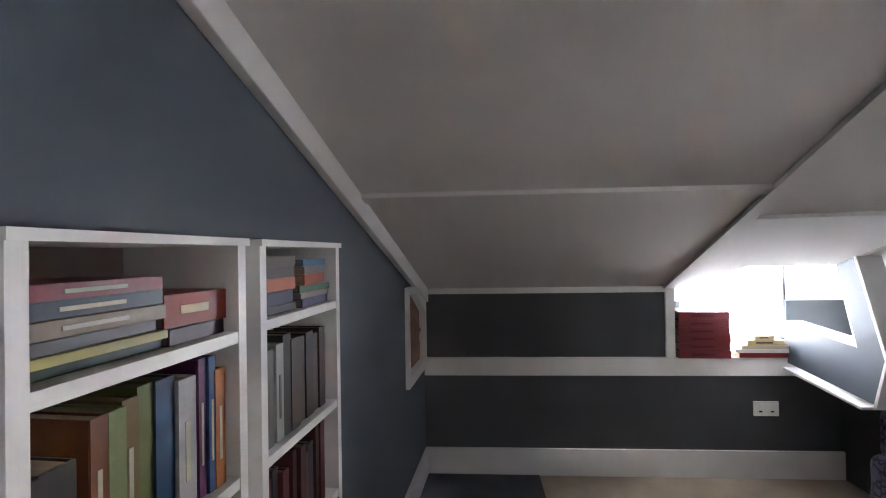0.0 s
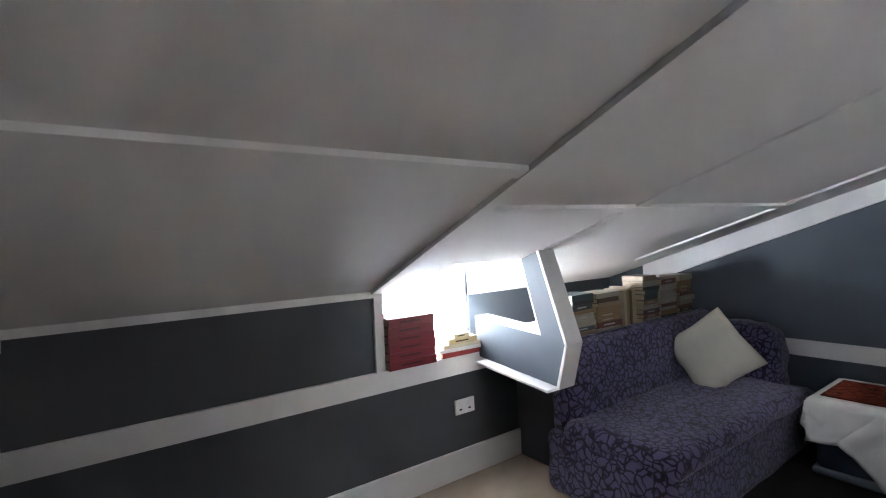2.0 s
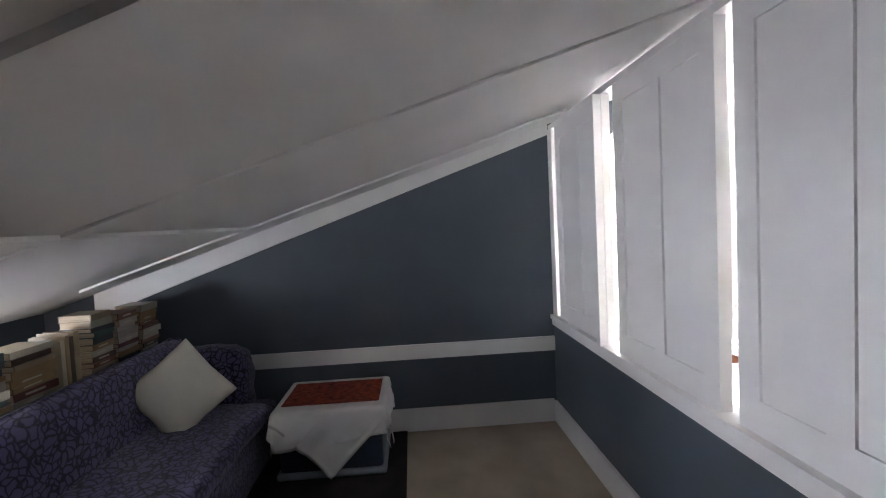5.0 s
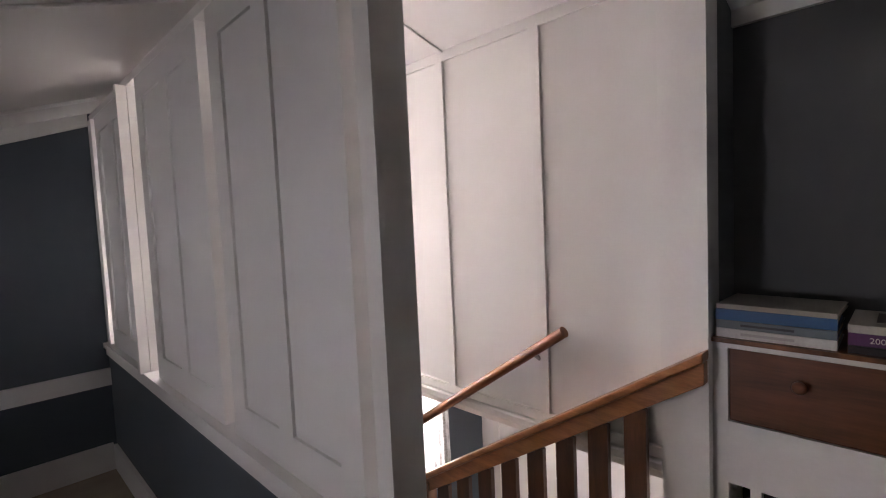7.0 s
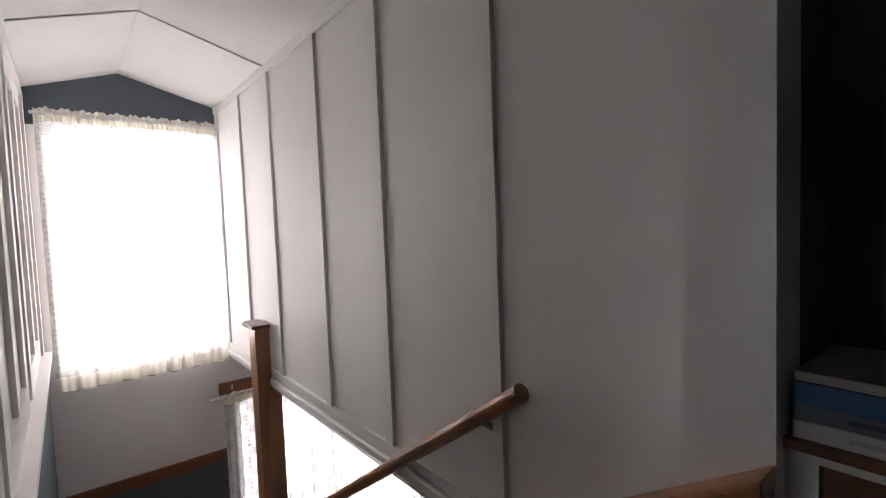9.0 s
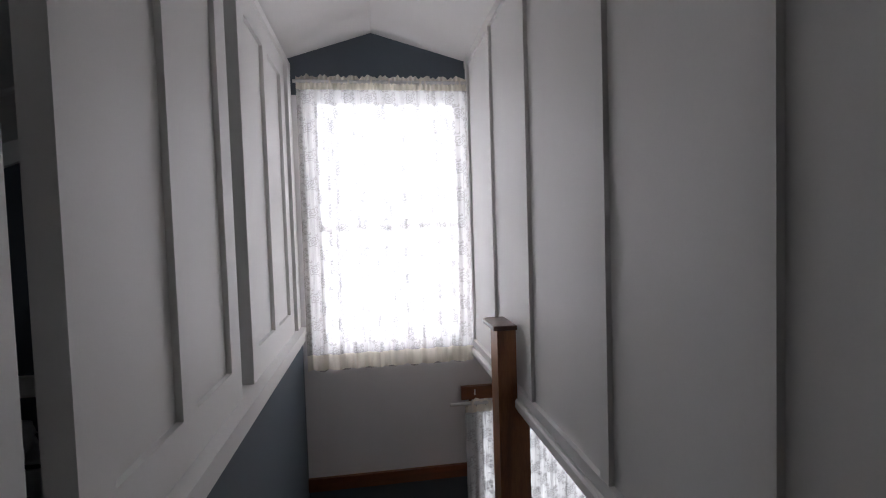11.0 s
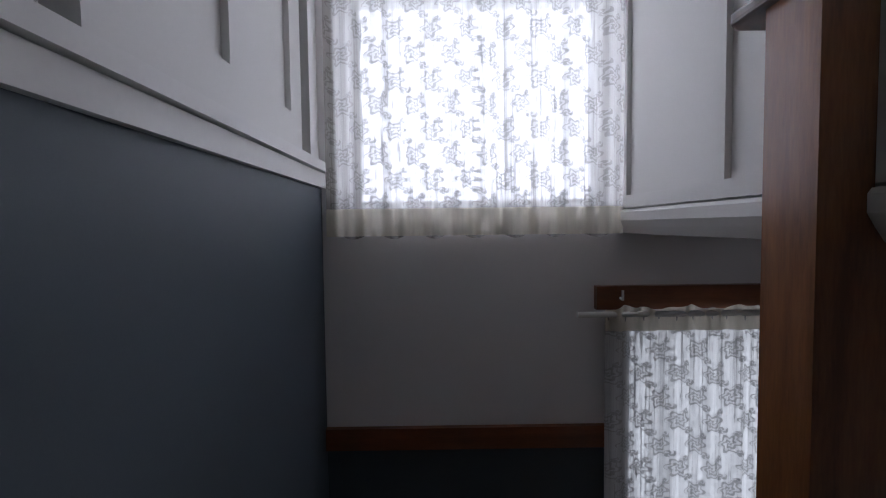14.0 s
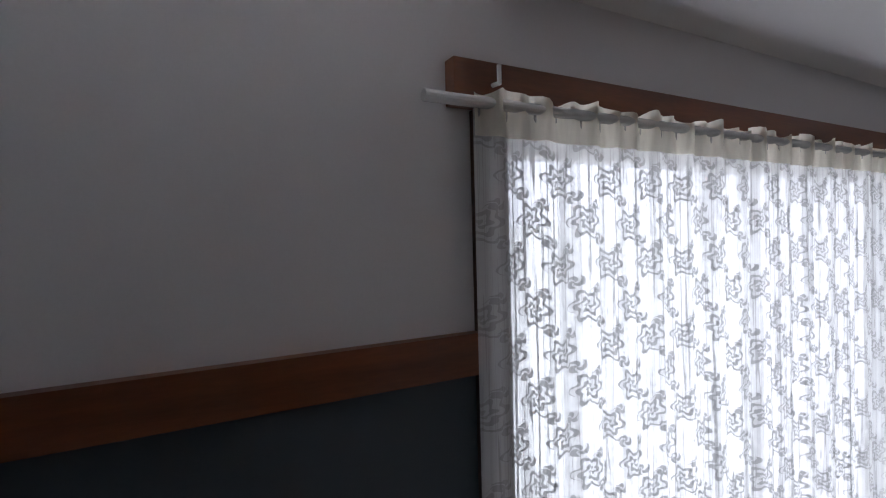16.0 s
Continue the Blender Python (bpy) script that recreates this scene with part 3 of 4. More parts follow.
# ---- stair rails ----
def sloped(bm, x0, z0, x1, z1, y0, y1, t0, t1):
    """A straight piece from (x0, z0) to (x1, z1) whose section runs from t0 to t1 below that line."""
    prism(bm, [(x0, z0 - t0), (x1, z1 - t0), (x1, z1 - t1), (x0, z0 - t1)], y0, y1, "y")


b = thing("stair_balustrade", "varnished wooden balustrade with flat balusters beside the stairs", "balustrade", at=(-0.25, -0.85, 0))
SL = 0.655
yb = YQ + 0.045


def rail_z(x):
    return 1.094 - SL * max(0, x + 0.25)


def under(o, ob):
    ob.parent = o
    ob.matrix_parent_inverse = Matrix.Translation(o.location).inverted()
    return ob


bm = bmesh.new()
sloped(bm, -0.25, rail_z(-0.25), 2.085, rail_z(2.085), yb - 0.038, yb + 0.038, 0, 0.034)
under(b, part("handrail", bm, WOODX, soft=0.008))
bm = bmesh.new()
sloped(bm, -0.25, rail_z(-0.25), 2.085, rail_z(2.085), yb - 0.02, yb + 0.02, 0.034, 0.105)
under(b, part("under_rail", bm, WOODX, soft=0.003))
for i in range(14):
    x = -0.027 + 0.1395 * i
    if 1.02 < x < 1.14:
        continue
    zt, zb = rail_z(x) - 0.09, -RISE * max(1, min(7, int((x - X0) / RUN) + 1))
    if zt - zb > 0.2:
        # backlit balusters: their shade is put into the darker wood colour
        under(b, boxes("baluster", STAIN_SHADE, [(x - 0.039, x + 0.039, yb - 0.012, yb + 0.012, zb, zt)], soft=0.003))
x = 1.08
under(b, boxes("post", WOOD, [(x - 0.04, x + 0.04, yb - 0.03, yb + 0.03, -RISE * 5, rail_z(x) - 0.03)], soft=0.004))

g = thing("grab_rail", "round varnished wooden handrail on the white wall", "handrail", at=(0.245, YQ + 0.045, 1.085))
bm = bmesh.new()
rod(bm, (0, 0, 0), (1.78, 0, -1.78 * 0.69), 0.022, n=20)
part("rail", bm, WOODX, g, smooth=False)
for x in (0.14, 1.2):
    bm = bmesh.new()
    rod(bm, (x, 0, -x * 0.69 - 0.015), (x, -0.045, -x * 0.69 - 0.05), 0.009)
    part("bracket", bm, METAL, g)

n = thing("newel_post", "square varnished pine newel post with a flat cap", "newel post", at=(2.137, -0.88, ZL))
zt = 0.955 - ZL
zm = 0.655 - ZL
boxes("shaft", WOOD, [(-0.053, 0.053, -0.030, 0.094, 0, zm - 0.012)], n, soft=0.005)
boxes("upper_shaft", WOOD, [(-0.053, 0.053, 0.018, 0.094, zm - 0.012, zt)], n, soft=0.004)
bm = bmesh.new()
prism(bm, [(-0.067, 0.0145), (-0.067, 0.112), (0.112, 0.112), (0.136, 0.092), (0.136, 0.0145)], zt, zt + 0.020, "z")
part("cap", bm, STAIN_SHADE, n, soft=0.006)


# ---- books ----
def book(x, y, z, w, d, t, rgb, turn=0.0, stand=False, label="", paper=None, lean=0.0, title=None, group="", bar_rgb=None):
    """A closed book lying flat with its spine towards -y, or standing upright; w spine length, d depth, t thickness."""
    if label and len(label.split()) < 4:
        label += " on the shelf"
    o = thing("book", label, "book", group, (x, y, z))
    c = 0.003
    cov = cover(rgb)
    bm = bmesh.new()
    bar(bm, -w / 2, w / 2, 0, d, 0, c)
    bar(bm, -w / 2, w / 2, 0, d, t - c, t)
    bar(bm, -w / 2, w / 2, -0.003, c, 0.0005, t - 0.0005)
    part("cover", bm, cov, o, soft=0.0012)
    boxes("page_block", paper or PAPER, [(-w / 2 + 0.004, w / 2 - 0.004, c + 0.001, d - 0.005, c, t - c)], o)
    if bar_rgb:
        boxes("spine_label", cover(bar_rgb), [(-w * 0.27, w * 0.18, -0.0042, -0.0028, t * 0.38, t * 0.64)], o)
    if title:
        cu = bpy.data.curves.new("title", "FONT")
        cu.body, cu.size, cu.align_x, cu.align_y, cu.extrude = title[0], title[1], "CENTER", "CENTER", 0.0003
        tx = new("title", cu)
        tx.parent = o
        tx.matrix_local = pose(0, -0.0046, t / 2, 90, 0, 0)
        me = bpy.data.meshes.new_from_object(tx)
        bpy.data.objects.remove(tx)
        me.materials.clear()
        me.materials.append(cover(title[2]))
        tm = new("title", me)
        tm.parent = o
        tm.matrix_local = pose(0, -0.0046, t / 2, 90, 0, 0)
    if stand:
        o.rotation_euler = (0, radians(90 + lean), radians(turn)) if stand == "x" else (0, radians(90 + lean), radians(turn))
    else:
        o.rotation_euler = (0, 0, radians(turn))
    return o


RND = random.Random(11)
CASE = SKEW @ Matrix.Translation((XW + 0.045, 0.392, 1.447)) @ Matrix.Scale(0.90, 4) @ Matrix.Translation((-XW, -0.329, -1.446))


def west_book(yc, z, w, d, t, rgb, label, stand=False, slip=0.0, turn=0.0, paper=None, bar_rgb=None, tilt=0.0):
    """A book in the wall shelves, spine towards the room (+x)."""
    # covers cut to 0.66 of their colour for the dim light in these shelves
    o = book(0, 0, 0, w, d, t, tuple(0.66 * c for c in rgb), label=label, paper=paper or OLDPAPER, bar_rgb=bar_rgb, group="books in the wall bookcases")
    m = pose(XW - 0.02 - slip, yc, z, 0, 0, 90 + turn)
    if stand:
        m = m @ pose(t / 2, 0, w / 2, tilt, -90, 0)
    o.matrix_world = CASE @ m
    return o


# ---- bookcases ----
def bookcase(y0, y1, shelves, label):
    t = thing("bookcase", label, "bookcase", "bookcases in the side wall", (XW, (y0 + y1) / 2, 0))
    c, d, top = (y1 - y0) / 2, 0.27, 1.468
    e = 0.028
    boxes("side_panel", WHITE, [(-d, 0.004, -c, -c + e, -0.16, top)], t, soft=0.003)
    boxes("side_panel", WHITE, [(-d, 0.004, c - e, c, -0.16, top)], t, soft=0.003)
    boxes("top_board", WHITE, [(-d, 0.012, -c - 0.004, c + 0.004, top, top + 0.016)], t, soft=0.003)
    boxes("back_panel", CASEBACK, [(-d - 0.01, -d, -c, c, -0.16, top)], t)
    for z in shelves:
        boxes("shelf", WHITE, [(-d, 0.002, -c + e, c - e, z - 0.024, z)], t, soft=0.003)
    t.matrix_world = CASE @ Matrix.Translation(t.location)
    return t


bookcase(0.828, 1.325, (0.10, 0.38, 0.67, 0.975, 1.285), "white painted built-in bookcase full of books")
bookcase(1.385, 1.895, (0.10, 0.38, 0.67, 0.965, 1.292), "narrow white built-in bookcase full of books")
# lying stack on the top shelf of the wide case
z = 1.285
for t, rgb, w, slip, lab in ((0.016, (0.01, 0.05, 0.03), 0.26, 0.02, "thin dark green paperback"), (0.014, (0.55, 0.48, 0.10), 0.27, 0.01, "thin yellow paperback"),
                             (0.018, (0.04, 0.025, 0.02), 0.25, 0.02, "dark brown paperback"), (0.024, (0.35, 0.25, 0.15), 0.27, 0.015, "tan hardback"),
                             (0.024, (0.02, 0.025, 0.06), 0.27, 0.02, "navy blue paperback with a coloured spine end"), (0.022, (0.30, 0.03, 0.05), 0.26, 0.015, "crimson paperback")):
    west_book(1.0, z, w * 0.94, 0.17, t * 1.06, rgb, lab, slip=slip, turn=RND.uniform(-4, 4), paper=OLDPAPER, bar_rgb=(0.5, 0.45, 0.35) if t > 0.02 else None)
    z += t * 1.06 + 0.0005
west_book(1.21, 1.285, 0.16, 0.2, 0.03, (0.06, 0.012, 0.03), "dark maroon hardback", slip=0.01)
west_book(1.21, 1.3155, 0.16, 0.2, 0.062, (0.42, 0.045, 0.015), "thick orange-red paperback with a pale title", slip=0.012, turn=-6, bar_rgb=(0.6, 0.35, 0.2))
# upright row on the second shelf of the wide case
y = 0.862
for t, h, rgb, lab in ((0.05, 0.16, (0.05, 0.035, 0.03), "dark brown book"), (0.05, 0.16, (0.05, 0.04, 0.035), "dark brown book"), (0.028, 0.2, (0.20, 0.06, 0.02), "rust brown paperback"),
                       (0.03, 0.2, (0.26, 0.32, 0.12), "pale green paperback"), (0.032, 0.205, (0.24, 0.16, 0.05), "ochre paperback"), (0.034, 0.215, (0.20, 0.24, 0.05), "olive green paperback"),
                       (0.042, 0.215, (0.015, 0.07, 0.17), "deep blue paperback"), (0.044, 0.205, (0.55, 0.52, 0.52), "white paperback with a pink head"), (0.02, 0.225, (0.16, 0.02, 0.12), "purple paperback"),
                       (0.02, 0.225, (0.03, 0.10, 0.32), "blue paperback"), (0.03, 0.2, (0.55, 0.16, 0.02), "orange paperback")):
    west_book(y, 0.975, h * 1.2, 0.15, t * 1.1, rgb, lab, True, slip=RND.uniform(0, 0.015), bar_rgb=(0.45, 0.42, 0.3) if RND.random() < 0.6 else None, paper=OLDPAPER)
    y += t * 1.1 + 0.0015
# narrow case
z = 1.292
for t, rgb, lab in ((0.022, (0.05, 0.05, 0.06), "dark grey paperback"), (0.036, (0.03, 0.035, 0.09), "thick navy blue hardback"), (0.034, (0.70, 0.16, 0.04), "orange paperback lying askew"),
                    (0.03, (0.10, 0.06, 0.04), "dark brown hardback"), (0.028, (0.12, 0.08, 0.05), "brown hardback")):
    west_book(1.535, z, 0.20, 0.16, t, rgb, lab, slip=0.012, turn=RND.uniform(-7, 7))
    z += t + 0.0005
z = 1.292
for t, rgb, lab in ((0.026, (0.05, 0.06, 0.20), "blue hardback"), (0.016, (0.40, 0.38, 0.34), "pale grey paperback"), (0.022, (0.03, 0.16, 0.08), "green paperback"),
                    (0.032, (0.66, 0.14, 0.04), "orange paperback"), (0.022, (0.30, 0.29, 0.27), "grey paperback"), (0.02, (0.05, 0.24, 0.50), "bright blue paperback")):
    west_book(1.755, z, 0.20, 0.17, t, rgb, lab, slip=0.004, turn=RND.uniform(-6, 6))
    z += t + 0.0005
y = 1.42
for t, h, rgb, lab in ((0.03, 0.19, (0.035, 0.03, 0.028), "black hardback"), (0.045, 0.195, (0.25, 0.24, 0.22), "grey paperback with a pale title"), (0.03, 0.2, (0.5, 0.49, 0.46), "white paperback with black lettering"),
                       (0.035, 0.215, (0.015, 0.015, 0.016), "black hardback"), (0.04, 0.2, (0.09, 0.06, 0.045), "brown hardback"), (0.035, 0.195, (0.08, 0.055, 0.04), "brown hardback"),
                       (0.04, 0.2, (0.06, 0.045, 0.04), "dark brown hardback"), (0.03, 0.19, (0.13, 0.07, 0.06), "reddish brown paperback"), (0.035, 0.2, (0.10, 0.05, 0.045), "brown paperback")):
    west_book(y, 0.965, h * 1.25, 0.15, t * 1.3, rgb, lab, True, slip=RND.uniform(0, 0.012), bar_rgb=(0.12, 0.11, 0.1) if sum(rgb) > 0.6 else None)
    y += t * 1.3 + 0.0015
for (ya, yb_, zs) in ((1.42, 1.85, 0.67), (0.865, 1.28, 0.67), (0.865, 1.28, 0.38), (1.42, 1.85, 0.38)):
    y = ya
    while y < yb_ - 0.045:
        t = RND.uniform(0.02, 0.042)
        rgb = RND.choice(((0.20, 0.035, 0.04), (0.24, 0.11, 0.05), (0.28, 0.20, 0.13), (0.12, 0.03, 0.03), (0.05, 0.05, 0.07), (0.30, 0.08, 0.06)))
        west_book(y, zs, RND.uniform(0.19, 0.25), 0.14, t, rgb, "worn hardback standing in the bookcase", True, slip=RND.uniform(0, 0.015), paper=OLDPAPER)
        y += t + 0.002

# ---- cupboard opening in the side wall ----
c = thing("wall_cupboard", "small wall cupboard with a white frame and brown wooden front", "cupboard", at=(XW, 3.18, 0.738))
for pts in (((-0.32, -0.03), (-0.32, 0.56), (-0.275, 0.515), (-0.275, 0.03)), ((-0.32, -0.03), (-0.275, 0.03), (0.275, 0.03), (0.32, -0.03)),
            ((0.275, 0.03), (0.275, 0.36), (0.32, 0.42), (0.32, -0.03)), ((-0.32, 0.56), (-0.05, 0.56), (-0.06, 0.51), (-0.275, 0.515)), ((-0.05, 0.56), (0.32, 0.42), (0.275, 0.36), (-0.06, 0.51))):
    bm = bmesh.new()
    prism(bm, list(pts), -0.02, 0.022)
    part("frame_board", bm, WHITE, c, soft=0.002)
bm = bmesh.new()
prism(bm, [(-0.29, 0.0), (0.29, 0.0), (0.29, 0.375), (-0.06, 0.53), (-0.29, 0.53)], -0.04, -0.02)
part("front_panel", bm, CARVED, c)
for z in (0.07, 0.21, 0.35):
    bm = bmesh.new()
    prism(bm, [(-0.24, z), (0.24 - 1.1 * max(0, z - 0.2), z), (0.24 - 1.1 * max(0, z - 0.2), z + 0.085), (-0.24, z + 0.105)], -0.022, -0.010)
    part("carved_board", bm, CARVED, c, soft=0.006)
bm = bmesh.new()
bmesh.ops.create_uvsphere(bm, u_segments=12, v_segments=8, radius=0.016, matrix=Matrix.Translation((-0.005, 0.16, 0.25)))
part("knob", bm, METAL, c, smooth=True)
c.matrix_world = SKEW @ Matrix.Translation(c.location) @ Matrix.Diagonal((1, 0.84, 0.93, 1))

# ---- socket ----
s = thing("wall_socket", "white double power socket on the charcoal knee wall", "socket", at=(0.84, YN, 0.435))
boxes("plate", ENAMEL, [(-0.074, 0.074, -0.012, 0, -0.045, 0.045)], s, soft=0.004)
for x in (-0.035, 0.035):
    boxes("switch", ENAMEL, [(x - 0.008, x + 0.008, -0.017, -0.011, 0.012, 0.032)], s, soft=0.002)
    boxes("pin_slot", DARK, [(x - 0.01, x + 0.01, -0.0128, -0.0118, -0.022, -0.012)], s)

# ---- eaves shelf: red volumes and other stacks ----
z = 0.76
for i in range(6):
    book(0.455 + RND.uniform(-0.006, 0.006), YN - 0.05 + RND.uniform(-0.004, 0.004), z, 0.31, 0.24, 0.048, (0.17, 0.018, 0.022), label="old crimson leather volume with banded spine",
         group="stack of six red volumes", bar_rgb=(0.07, 0.01, 0.012), turn=RND.uniform(-1.5, 1.5))
    z += 0.0485
z = 0.76
for t, rgb, lab, bb in ((0.03, (0.30, 0.03, 0.03), "red hardback at the bottom of a stack", None), (0.022, (0.7, 0.7, 0.7), "white paperback", None), (0.022, (0.55, 0.50, 0.36), "cream paperback", None),
                        (0.034, (0.50, 0.40, 0.20), "cream hardback with a dark label", (0.04, 0.03, 0.025)), (0.028, (0.52, 0.44, 0.26), "cream hardback with a dark label", (0.05, 0.03, 0.02))):
    book(0.83 + RND.uniform(-0.01, 0.01), YN - 0.03, z, 0.33 - 3 * max(0, z - 0.80), 0.22, t, rgb, label=lab, bar_rgb=bb, turn=RND.uniform(-4, 4))
    z += t + 0.0005
z = 0.76
for t, rgb, lab in ((0.03, (0.45, 0.35, 0.22), "cream paperback"), (0.03, (0.04, 0.09, 0.30), "blue hardback"), (0.035, (0.05, 0.12, 0.36), "bright blue hardback"), (0.03, (0.05, 0.06, 0.14), "navy hardback"),
                    (0.04, (0.6, 0.58, 0.52), "white hardback")):
    book(1.26, 3.09, z, 0.24, 0.2, t, rgb, label=lab, turn=RND.uniform(-5, 5))
    z += t + 0.0005
PAL = ((0.30, 0.22, 0.14), (0.10, 0.06, 0.04), (0.36, 0.32, 0.26), (0.05, 0.06, 0.07), (0.20, 0.09, 0.05), (0.06, 0.10, 0.11), (0.42, 0.38, 0.30), (0.13, 0.04, 0.035), (0.28, 0.18, 0.08))
for x, w, top in ((1.53, 0.21, 1.09), (1.79, 0.25, 1.09), (2.30, 0.19, 1.16), (2.54, 0.21, 1.13), (2.79, 0.2, 1.12)):
    z = 0.76
    while z < top - 0.03:
        t = RND.uniform(0.022, 0.045)
        rgb = RND.choice(PAL)
        book(x + RND.uniform(-0.008, 0.008), 3.075 + RND.uniform(-0.008, 0.012), z, w, 0.17, t, rgb, label="old hardback in a stack behind the sofa", group="book stacks behind the sofa",
             bar_rgb=RND.choice((None, None, (0.5, 0.46, 0.38))), turn=RND.uniform(-4, 4))
        z += t + 0.0005
x = 1.975
for t, h, rgb in ((0.03, 0.30, (0.45, 0.38, 0.26)), (0.028, 0.32, (0.30, 0.22, 0.12)), (0.03, 0.31, (0.10, 0.07, 0.05)), (0.045, 0.33, (0.40, 0.31, 0.18))):
    o = book(0, 0, 0, h, 0.18, t, rgb, label="tall hardback standing between the stacks")
    o.matrix_world = pose(x, 3.075, 0.76) @ pose(t / 2, 0, h / 2, 0, -90, 0) @ pose(0, 0, 0, 0, 0, 0)
    x += t + 0.004

# ---- bracketed cheek of the eaves shelf ----
k = thing("shelf_cheek", "slate blue angled panel with a white front edge under the slope", "shelf end", at=(0.965, 3.0, 0.66))


def yz(*pts):
    return [(y - 3.0, z - 0.66) for y, z in pts]


bm = bmesh.new()
prism(bm, yz((2.94, 1.41), (2.76, 0.90), (2.83, 0.67), (3.49, 0.73), (3.49, 0.97), (2.925, 0.93), (3.06, 1.37)), 0.0, 0.012)
part("side_panel", bm, SLATE, k)
bm = bmesh.new()
prism(bm, yz((2.94, 1.41), (2.76, 0.90), (2.83, 0.67), (3.49, 0.73), (3.49, 0.97), (2.925, 0.93), (3.06, 1.37)), 0.098, 0.11)
part("side_panel", bm, SLATE, k)
bm = bmesh.new()
prism(bm, yz((2.94, 1.42), (2.76, 0.90), (2.74, 0.905), (2.92, 1.42)), -0.006, 0.118)
part("front_edge", bm, WHITE, k, soft=0.003)
bm = bmesh.new()
prism(bm, yz((2.76, 0.90), (2.83, 0.66), (2.81, 0.655), (2.74, 0.905)), -0.006, 0.118)
part("front_edge", bm, WHITE, k, soft=0.003)
bm = bmesh.new()
prism(bm, yz((2.925, 0.93), (3.49, 0.97), (3.49, 0.985), (2.93, 0.945)), 0.0, 0.11)
part("ledge", bm, WHITE, k)
bm = bmesh.new()
prism(bm, yz((2.925, 0.93), (3.06, 1.37), (3.07, 1.365), (2.935, 0.925)), 0.0, 0.11)
part("inner_edge", bm, WHITE, k)
bm = bmesh.new()
prism(bm, yz((2.87, 0.645), (3.46, 0.70), (3.46, 0.685), (2.87, 0.63)), -0.03, 0.11)
part("bottom_board", bm, WHITE, k, soft=0.002)


# ---- sofa ----
def puffy(x0, x1, y0, y1, z0, z1, r, amp, seed, cuts=9):
    """A soft rounded block with uneven stuffing."""
    bm = bmesh.new()
    bar(bm, x0, x1, y0, y1, z0, z1)
    bmesh.ops.bevel(bm, geom=list(bm.edges), offset=r, segments=4, affect="EDGES", profile=0.5)
    bmesh.ops.subdivide_edges(bm, edges=[e for e in bm.edges if e.calc_length() > 0.12], cuts=cuts, use_grid_fill=True)
    bmesh.ops.triangulate(bm, faces=[f for f in bm.faces if len(f.verts) > 4])
    bm.normal_update()
    for v in bm.verts:
        p = v.co * 5 + Vector((seed, 0, 0))
        v.co += v.normal * amp * (noise.noise(p) + 0.6 * noise.noise(p * 2.7))
    return bm


f = thing("sofa", "low sofa covered with a patterned violet throw", "sofa", at=(1.98, 2.78, 0))
for nm, r in (("base", (-0.90, 0.96, -0.50, 0.27, 0.0, 0.36, 0.05, 0.012, 1)), ("seat", (-0.89, 0.70, -0.52, 0.16, 0.30, 0.435, 0.06, 0.016, 4)),
              ("backrest", (-0.86, 0.98, 0.09, 0.27, 0.28, 0.86, 0.11, 0.022, 7)), ("armrest", (0.66, 0.98, -0.36, 0.18, 0.25, 0.80, 0.12, 0.02, 9))):
    part(nm, puffy(*r), THROW, f, smooth=True)

bm = bmesh.new()
G = 20
vs = {}
for sgn in (1, -1):
    for i in range(G + 1):
        for j in range(G + 1):
            u, v = 2 * i / G - 1, 2 * j / G - 1
            edge = i in (0, G) or j in (0, G)
            if edge and sgn < 0:
                vs[(sgn, i, j)] = vs[(1, i, j)]
                continue
            puff = 0.075 * ((1 - u ** 4) * (1 - v ** 4)) ** 0.45
            pinch = 1 - 0.06 * (1 - abs(u)) * abs(v) - 0.06 * (1 - abs(v)) * abs(u)
            vs[(sgn, i, j)] = bm.verts.new((u * 0.222 * pinch, v * 0.222 * pinch, sgn * puff + 0.004 * noise.noise(Vector((u * 3, v * 3, sgn)))))
    for i in range(G):
        for j in range(G):
            q = [vs[(sgn, i, j)], vs[(sgn, i + 1, j)], vs[(sgn, i + 1, j + 1)], vs[(sgn, i, j + 1)]]
            bm.faces.new(q if sgn > 0 else q[::-1])
p = part("cushion", bm, CREAM, smooth=True)
tagged(p, "square cream cushion leaning in the sofa corner", "cushion")
p.matrix_world = look((2.33, 2.675, 0.645), (2.33 + 0.84, 2.675 + 0.30, 0.645 - 0.28)) @ pose(0, 0, 0, 0, 0, 38)

# ---- covered storage box and rugs ----
rug = boxes("dark_rug", DARKRUG, [(1.6, 2.985, 1.345, 2.35, 0.0, 0.010)], soft=0.003)
tagged(rug, "dark brown rug under the covered box", "rug")
# thin grey slab laid over part of the carpet
m = boxes("grey_mat", PATCH_GREY, [(-1.36, -0.58, 2.6, 3.46, 0.0, 0.008)], soft=0.003)
tagged(m, "thin grey patch on the carpet by the knee wall", "mat")
BX, BY, HX, HY, TOP = 2.665, 1.815, 0.30, 0.345, 0.445
o = thing("storage_box", "dark plastic storage box standing on the rug", "box", at=(BX, BY, 0.010))
part("body", puffy(-HX + 0.02, HX - 0.02, -HY + 0.02, HY - 0.02, 0.03, TOP - 0.03, 0.03, 0.0, 1, 2), PLASTIC, o, smooth=True)
part("base_rim", puffy(-HX, HX, -HY, HY, 0.0, 0.045, 0.018, 0.0, 1, 2), CLEAR, o, smooth=True)
part("lid", puffy(-HX, HX, -HY, HY, TOP - 0.045, TOP - 0.012, 0.012, 0.0, 1, 2), CLEAR, o, smooth=True)


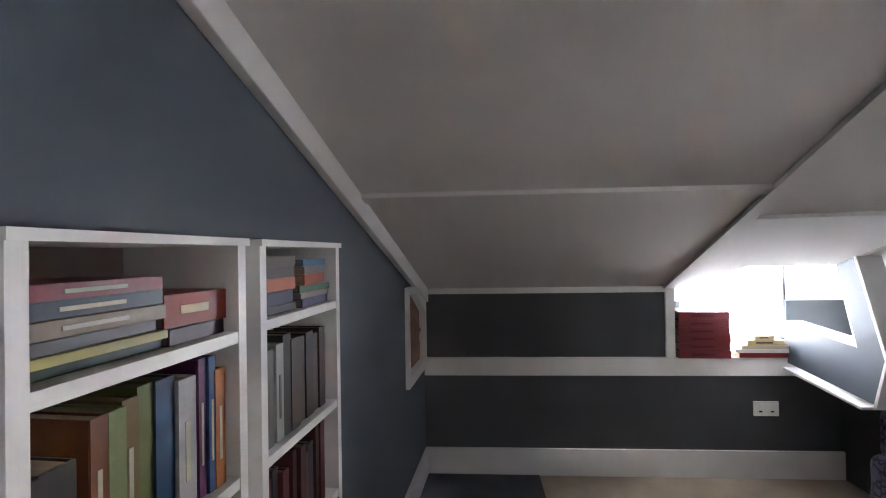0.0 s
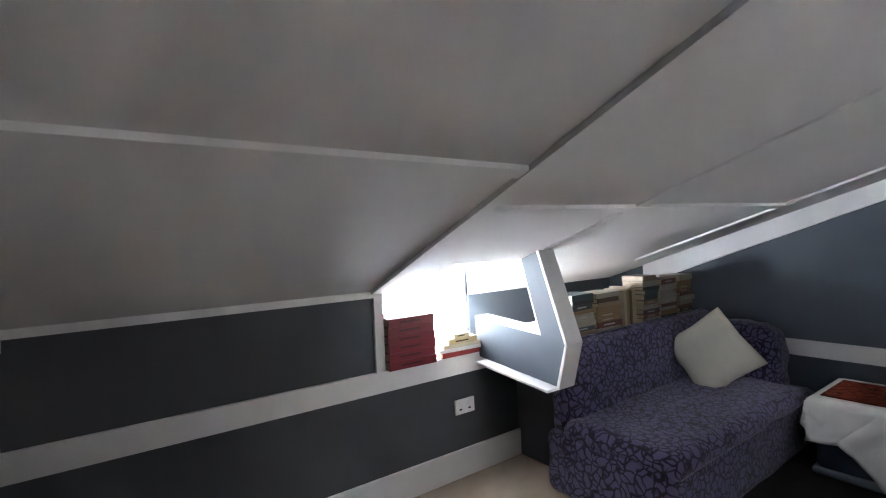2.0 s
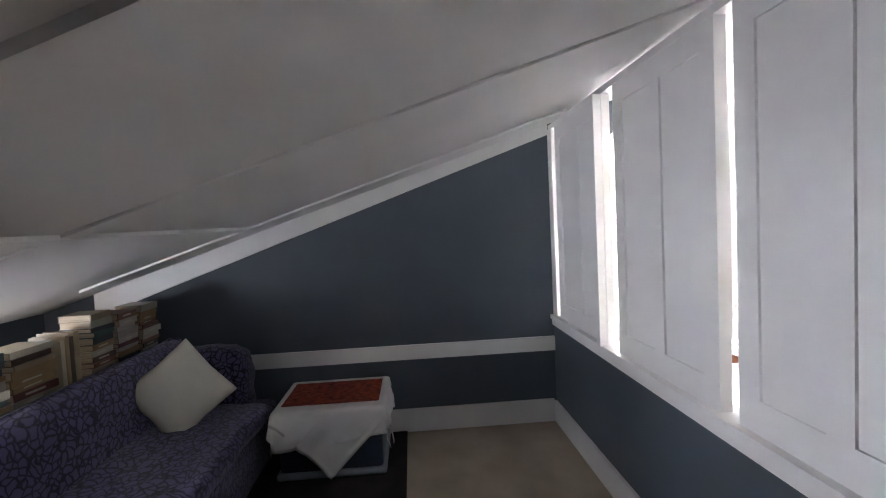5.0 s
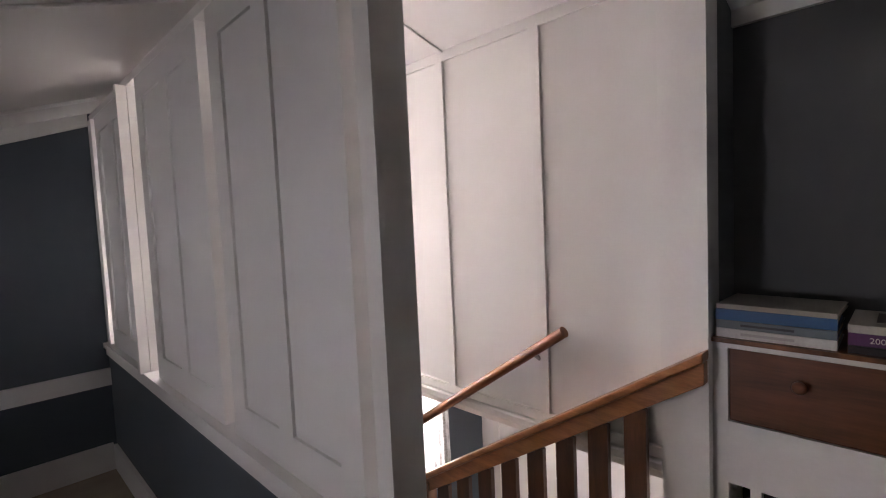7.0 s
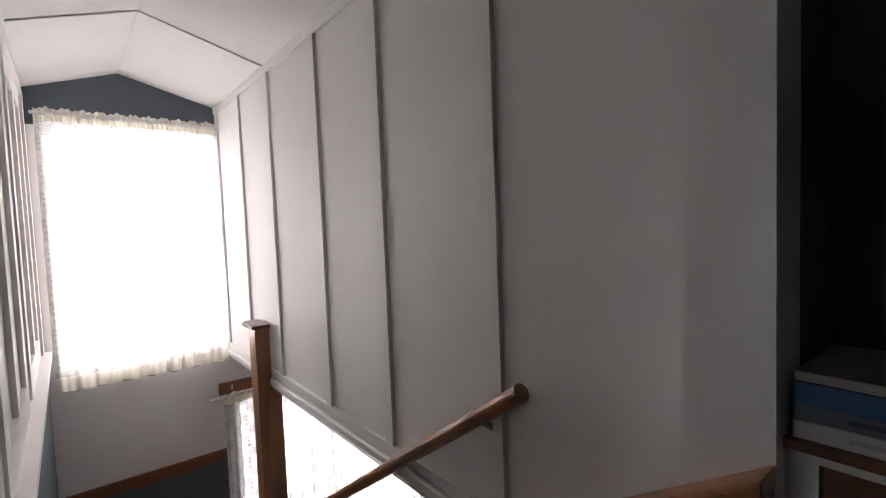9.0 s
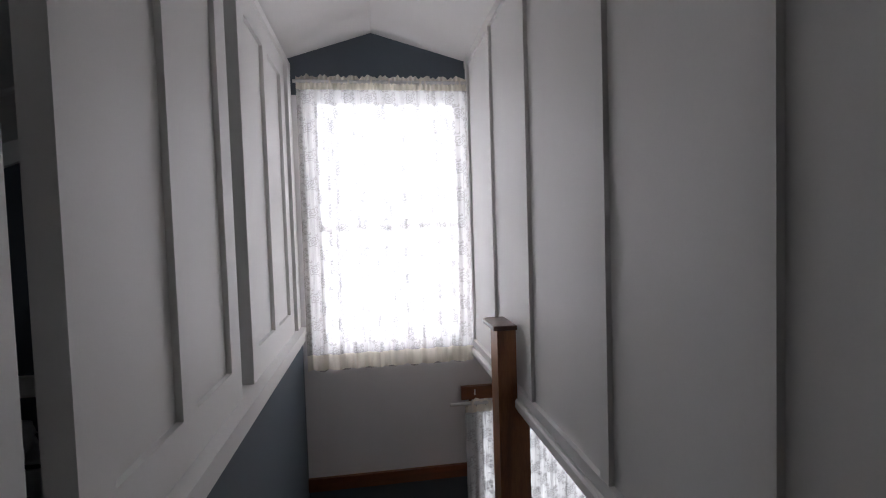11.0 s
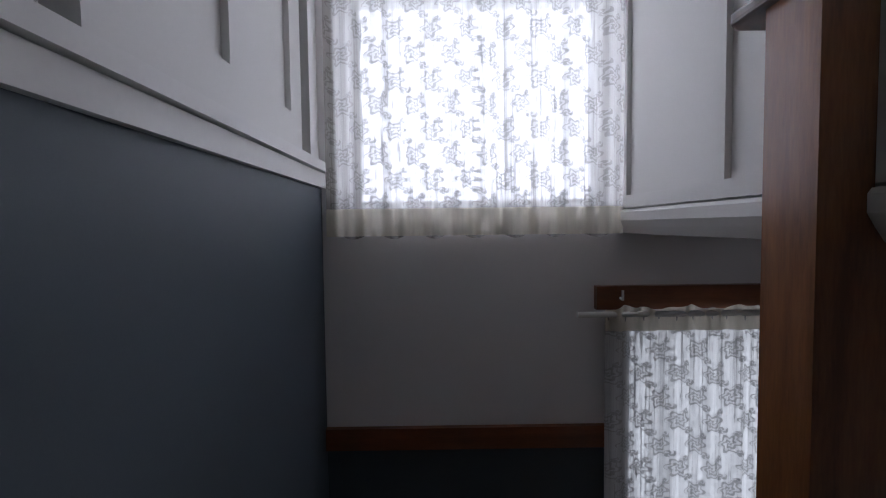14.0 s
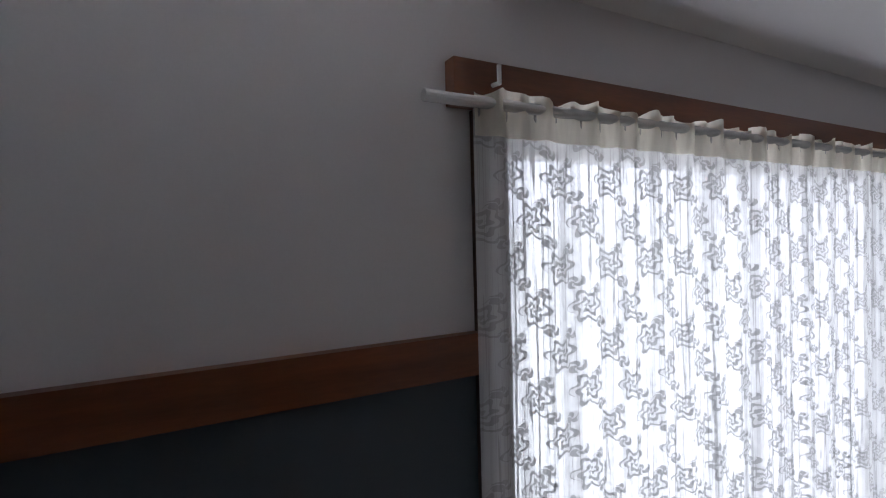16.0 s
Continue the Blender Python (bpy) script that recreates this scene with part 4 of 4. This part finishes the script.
def drape(half, turn, lift, seed):
    """A square cloth laid over the box, its overhang falling in soft folds."""
    bm = bmesh.new()
    n = 44
    g = []
    ca, sa = math.cos(radians(turn)), math.sin(radians(turn))
    for i in range(n + 1):
        row = []
        for j in range(n + 1):
            a, b_ = (2 * i / n - 1) * half, (2 * j / n - 1) * half
            dx, dy = a * ca - b_ * sa, a * sa + b_ * ca
            ox, oy = max(0, abs(dx) - HX), max(0, abs(dy) - HY)
            drop = math.hypot(ox, oy)
            r = min(1, drop / 0.04)
            fold = 0.022 * math.sin((dx + dy) * 17 + seed) * min(1, drop / 0.15)
            flare = 0.010 + 0.02 * drop + max(0, fold)
            x = math.copysign(min(abs(dx), HX) + (flare if ox else 0), dx) if dx else 0
            y = math.copysign(min(abs(dy), HY) + (flare if oy else 0), dy) if dy else 0
            row.append(bm.verts.new((x, y, max(0.012, TOP + lift - drop * (0.75 + 0.25 * r)))))
        g.append(row)
    for i in range(n):
        for j in range(n):
            bm.faces.new((g[i][j], g[i + 1][j], g[i + 1][j + 1], g[i][j + 1]))
    return bm


for half, turn, lift, lab in ((0.50, 6, 0.0, "white linen cloth draped over the storage box"), (0.515, 45, 0.006, "white square cloth hanging in points over the box")):
    c = part("tablecloth", drape(half, turn, lift, turn), LINEN, smooth=True)
    c.location = (BX, BY, 0.0)
    md = c.modifiers.new("thickness", "SOLIDIFY")
    md.thickness = 0.003
    tagged(c, lab, "tablecloth")
r = boxes("table_runner", RUNNER, [(2.45, 2.88, 1.505, 2.125, TOP + 0.012, TOP + 0.017)], soft=0.002)
tagged(r, "red and orange woven runner on the white cloth", "runner")

# ---- drawer unit in the alcove ----
d = thing("drawer_unit", "white built-in unit with brown wooden drawers and a dark top", "drawers", at=(-0.25, -1.212, 0))
D = 0.307
boxes("top_board", CARVED, [(-1.15, 0, 0, D + 0.012, 1.112, 1.126)], d, soft=0.003)
boxes("top_rail", WHITE, [(-1.15, 0, D - 0.025, D, 1.094, 1.112)], d, soft=0.002)
boxes("end_stile", WHITE, [(-0.043, 0, D - 0.045, D, 0, 1.094)], d, soft=0.002)
boxes("end_stile", WHITE, [(-1.15, -1.10, D - 0.045, D, 0, 1.094)], d, soft=0.002)
boxes("middle_rail", WHITE, [(-1.10, -0.043, D - 0.045, D, 0.655, 0.858)], d, soft=0.002)
boxes("side_panel", WHITE, [(-0.015, -0.0, 0, D - 0.045, 0, 1.094)], d)
# black sheet added for the shade inside the open unit
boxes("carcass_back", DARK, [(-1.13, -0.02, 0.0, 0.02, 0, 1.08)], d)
boxes("lower_rail", WHITE, [(-1.10, -0.043, D - 0.045, D, 0, 0.12)], d, soft=0.002)
boxes("lower_curtain_rail", WHITE, [(-0.13, -0.10, D - 0.045, D - 0.015, 0.12, 0.655)], d, soft=0.008)
dr = boxes("drawer", DRAWER, [(-1.095, -0.047, 0.05, D - 0.004, 0.862, 1.092)], d, soft=0.003)
for x in (-0.228, -0.90):
    bm = bmesh.new()
    rod(bm, (x, D - 0.006, 1.012), (x, D + 0.014, 1.012), 0.008)
    bmesh.ops.create_uvsphere(bm, u_segments=14, v_segments=8, radius=0.019, matrix=Matrix.Translation((x, D + 0.022, 1.012)))
    kn = part("knob", bm, DRAWER, dr, smooth=True)


def alcove_book(x, z, w, dp, t, rgb, lab, turn=0, title=None, bar_rgb=None, y=-0.915):
    o = book(0, 0, 0, w, dp, t, rgb, label=lab, title=title, bar_rgb=bar_rgb)
    o.matrix_world = pose(x, y, z, 0, 0, 180 + turn)
    return o


z = 1.126
for t, rgb, lab, bb, tn in ((0.029, (0.62, 0.60, 0.58), "large white hardback", (0.45, 0.42, 0.42), 0.5), (0.026, (0.11, 0.14, 0.17), "silver grey hardback with dark lettering", (0.03, 0.035, 0.05), 0),
                            (0.034, (0.003, 0.085, 0.24), "bright blue hardback", None, 1.5), (0.015, (0.34, 0.32, 0.28), "worn grey paperback", None, -2)):
    alcove_book(-0.408, z, 0.30, 0.22, t, rgb, lab, tn, bar_rgb=bb)
    z += t + 0.0005
z = 1.126
for t, rgb, lab, bb, ti in ((0.022, (0.02, 0.015, 0.018), "black hardback", None, None), (0.034, (0.10, 0.02, 0.12), "purple and orange craft book", None, ("2001 cross stitch designs", 0.022, (0.75, 0.62, 0.70))),
                            (0.022, (0.50, 0.47, 0.42), "cream paperback with a picture cover", None, None)):
    alcove_book(-0.735, z, 0.31, 0.24, t, rgb, lab, RND.uniform(-2, 2), ti, bb)
    z += t + 0.0005
pc = boxes("cover_picture", cover((0.10, 0.07, 0.06)), [(-0.10, 0.06, 0.06, 0.2, 0, 0.0008)])
pc.parent = [q for q in bpy.data.objects if q.get("label") == "cream paperback with a picture cover"][0]
pc.matrix_local = pose(0, 0, 0.022)

# ---- hall below: door and frame ----
dn = structure(new("door_1"), "white panelled door in the hall below", "door")
dn.location = (2.3, -3.5, -2.7)
boxes("frame_side", WHITE, [(-0.50, -0.42, 0, 0.03, 0, 2.1)], dn, soft=0.003)
boxes("frame_side", WHITE, [(0.42, 0.50, 0, 0.03, 0, 2.1)], dn, soft=0.003)
boxes("frame_head", WHITE, [(-0.50, 0.50, 0, 0.03, 2.1, 2.18)], dn, soft=0.003)
boxes("leaf", PANEL, [(-0.42, 0.42, 0, 0.02, 0.005, 2.1)], dn, soft=0.003)
structure(boxes("baseboard_hall", WHITE, [(-1.5, 1.8, -3.5, -3.48, -2.7, -2.52), (2.8, XE, -3.5, -3.48, -2.7, -2.52)], soft=0.003), "white skirting board of the hall below", "trim")
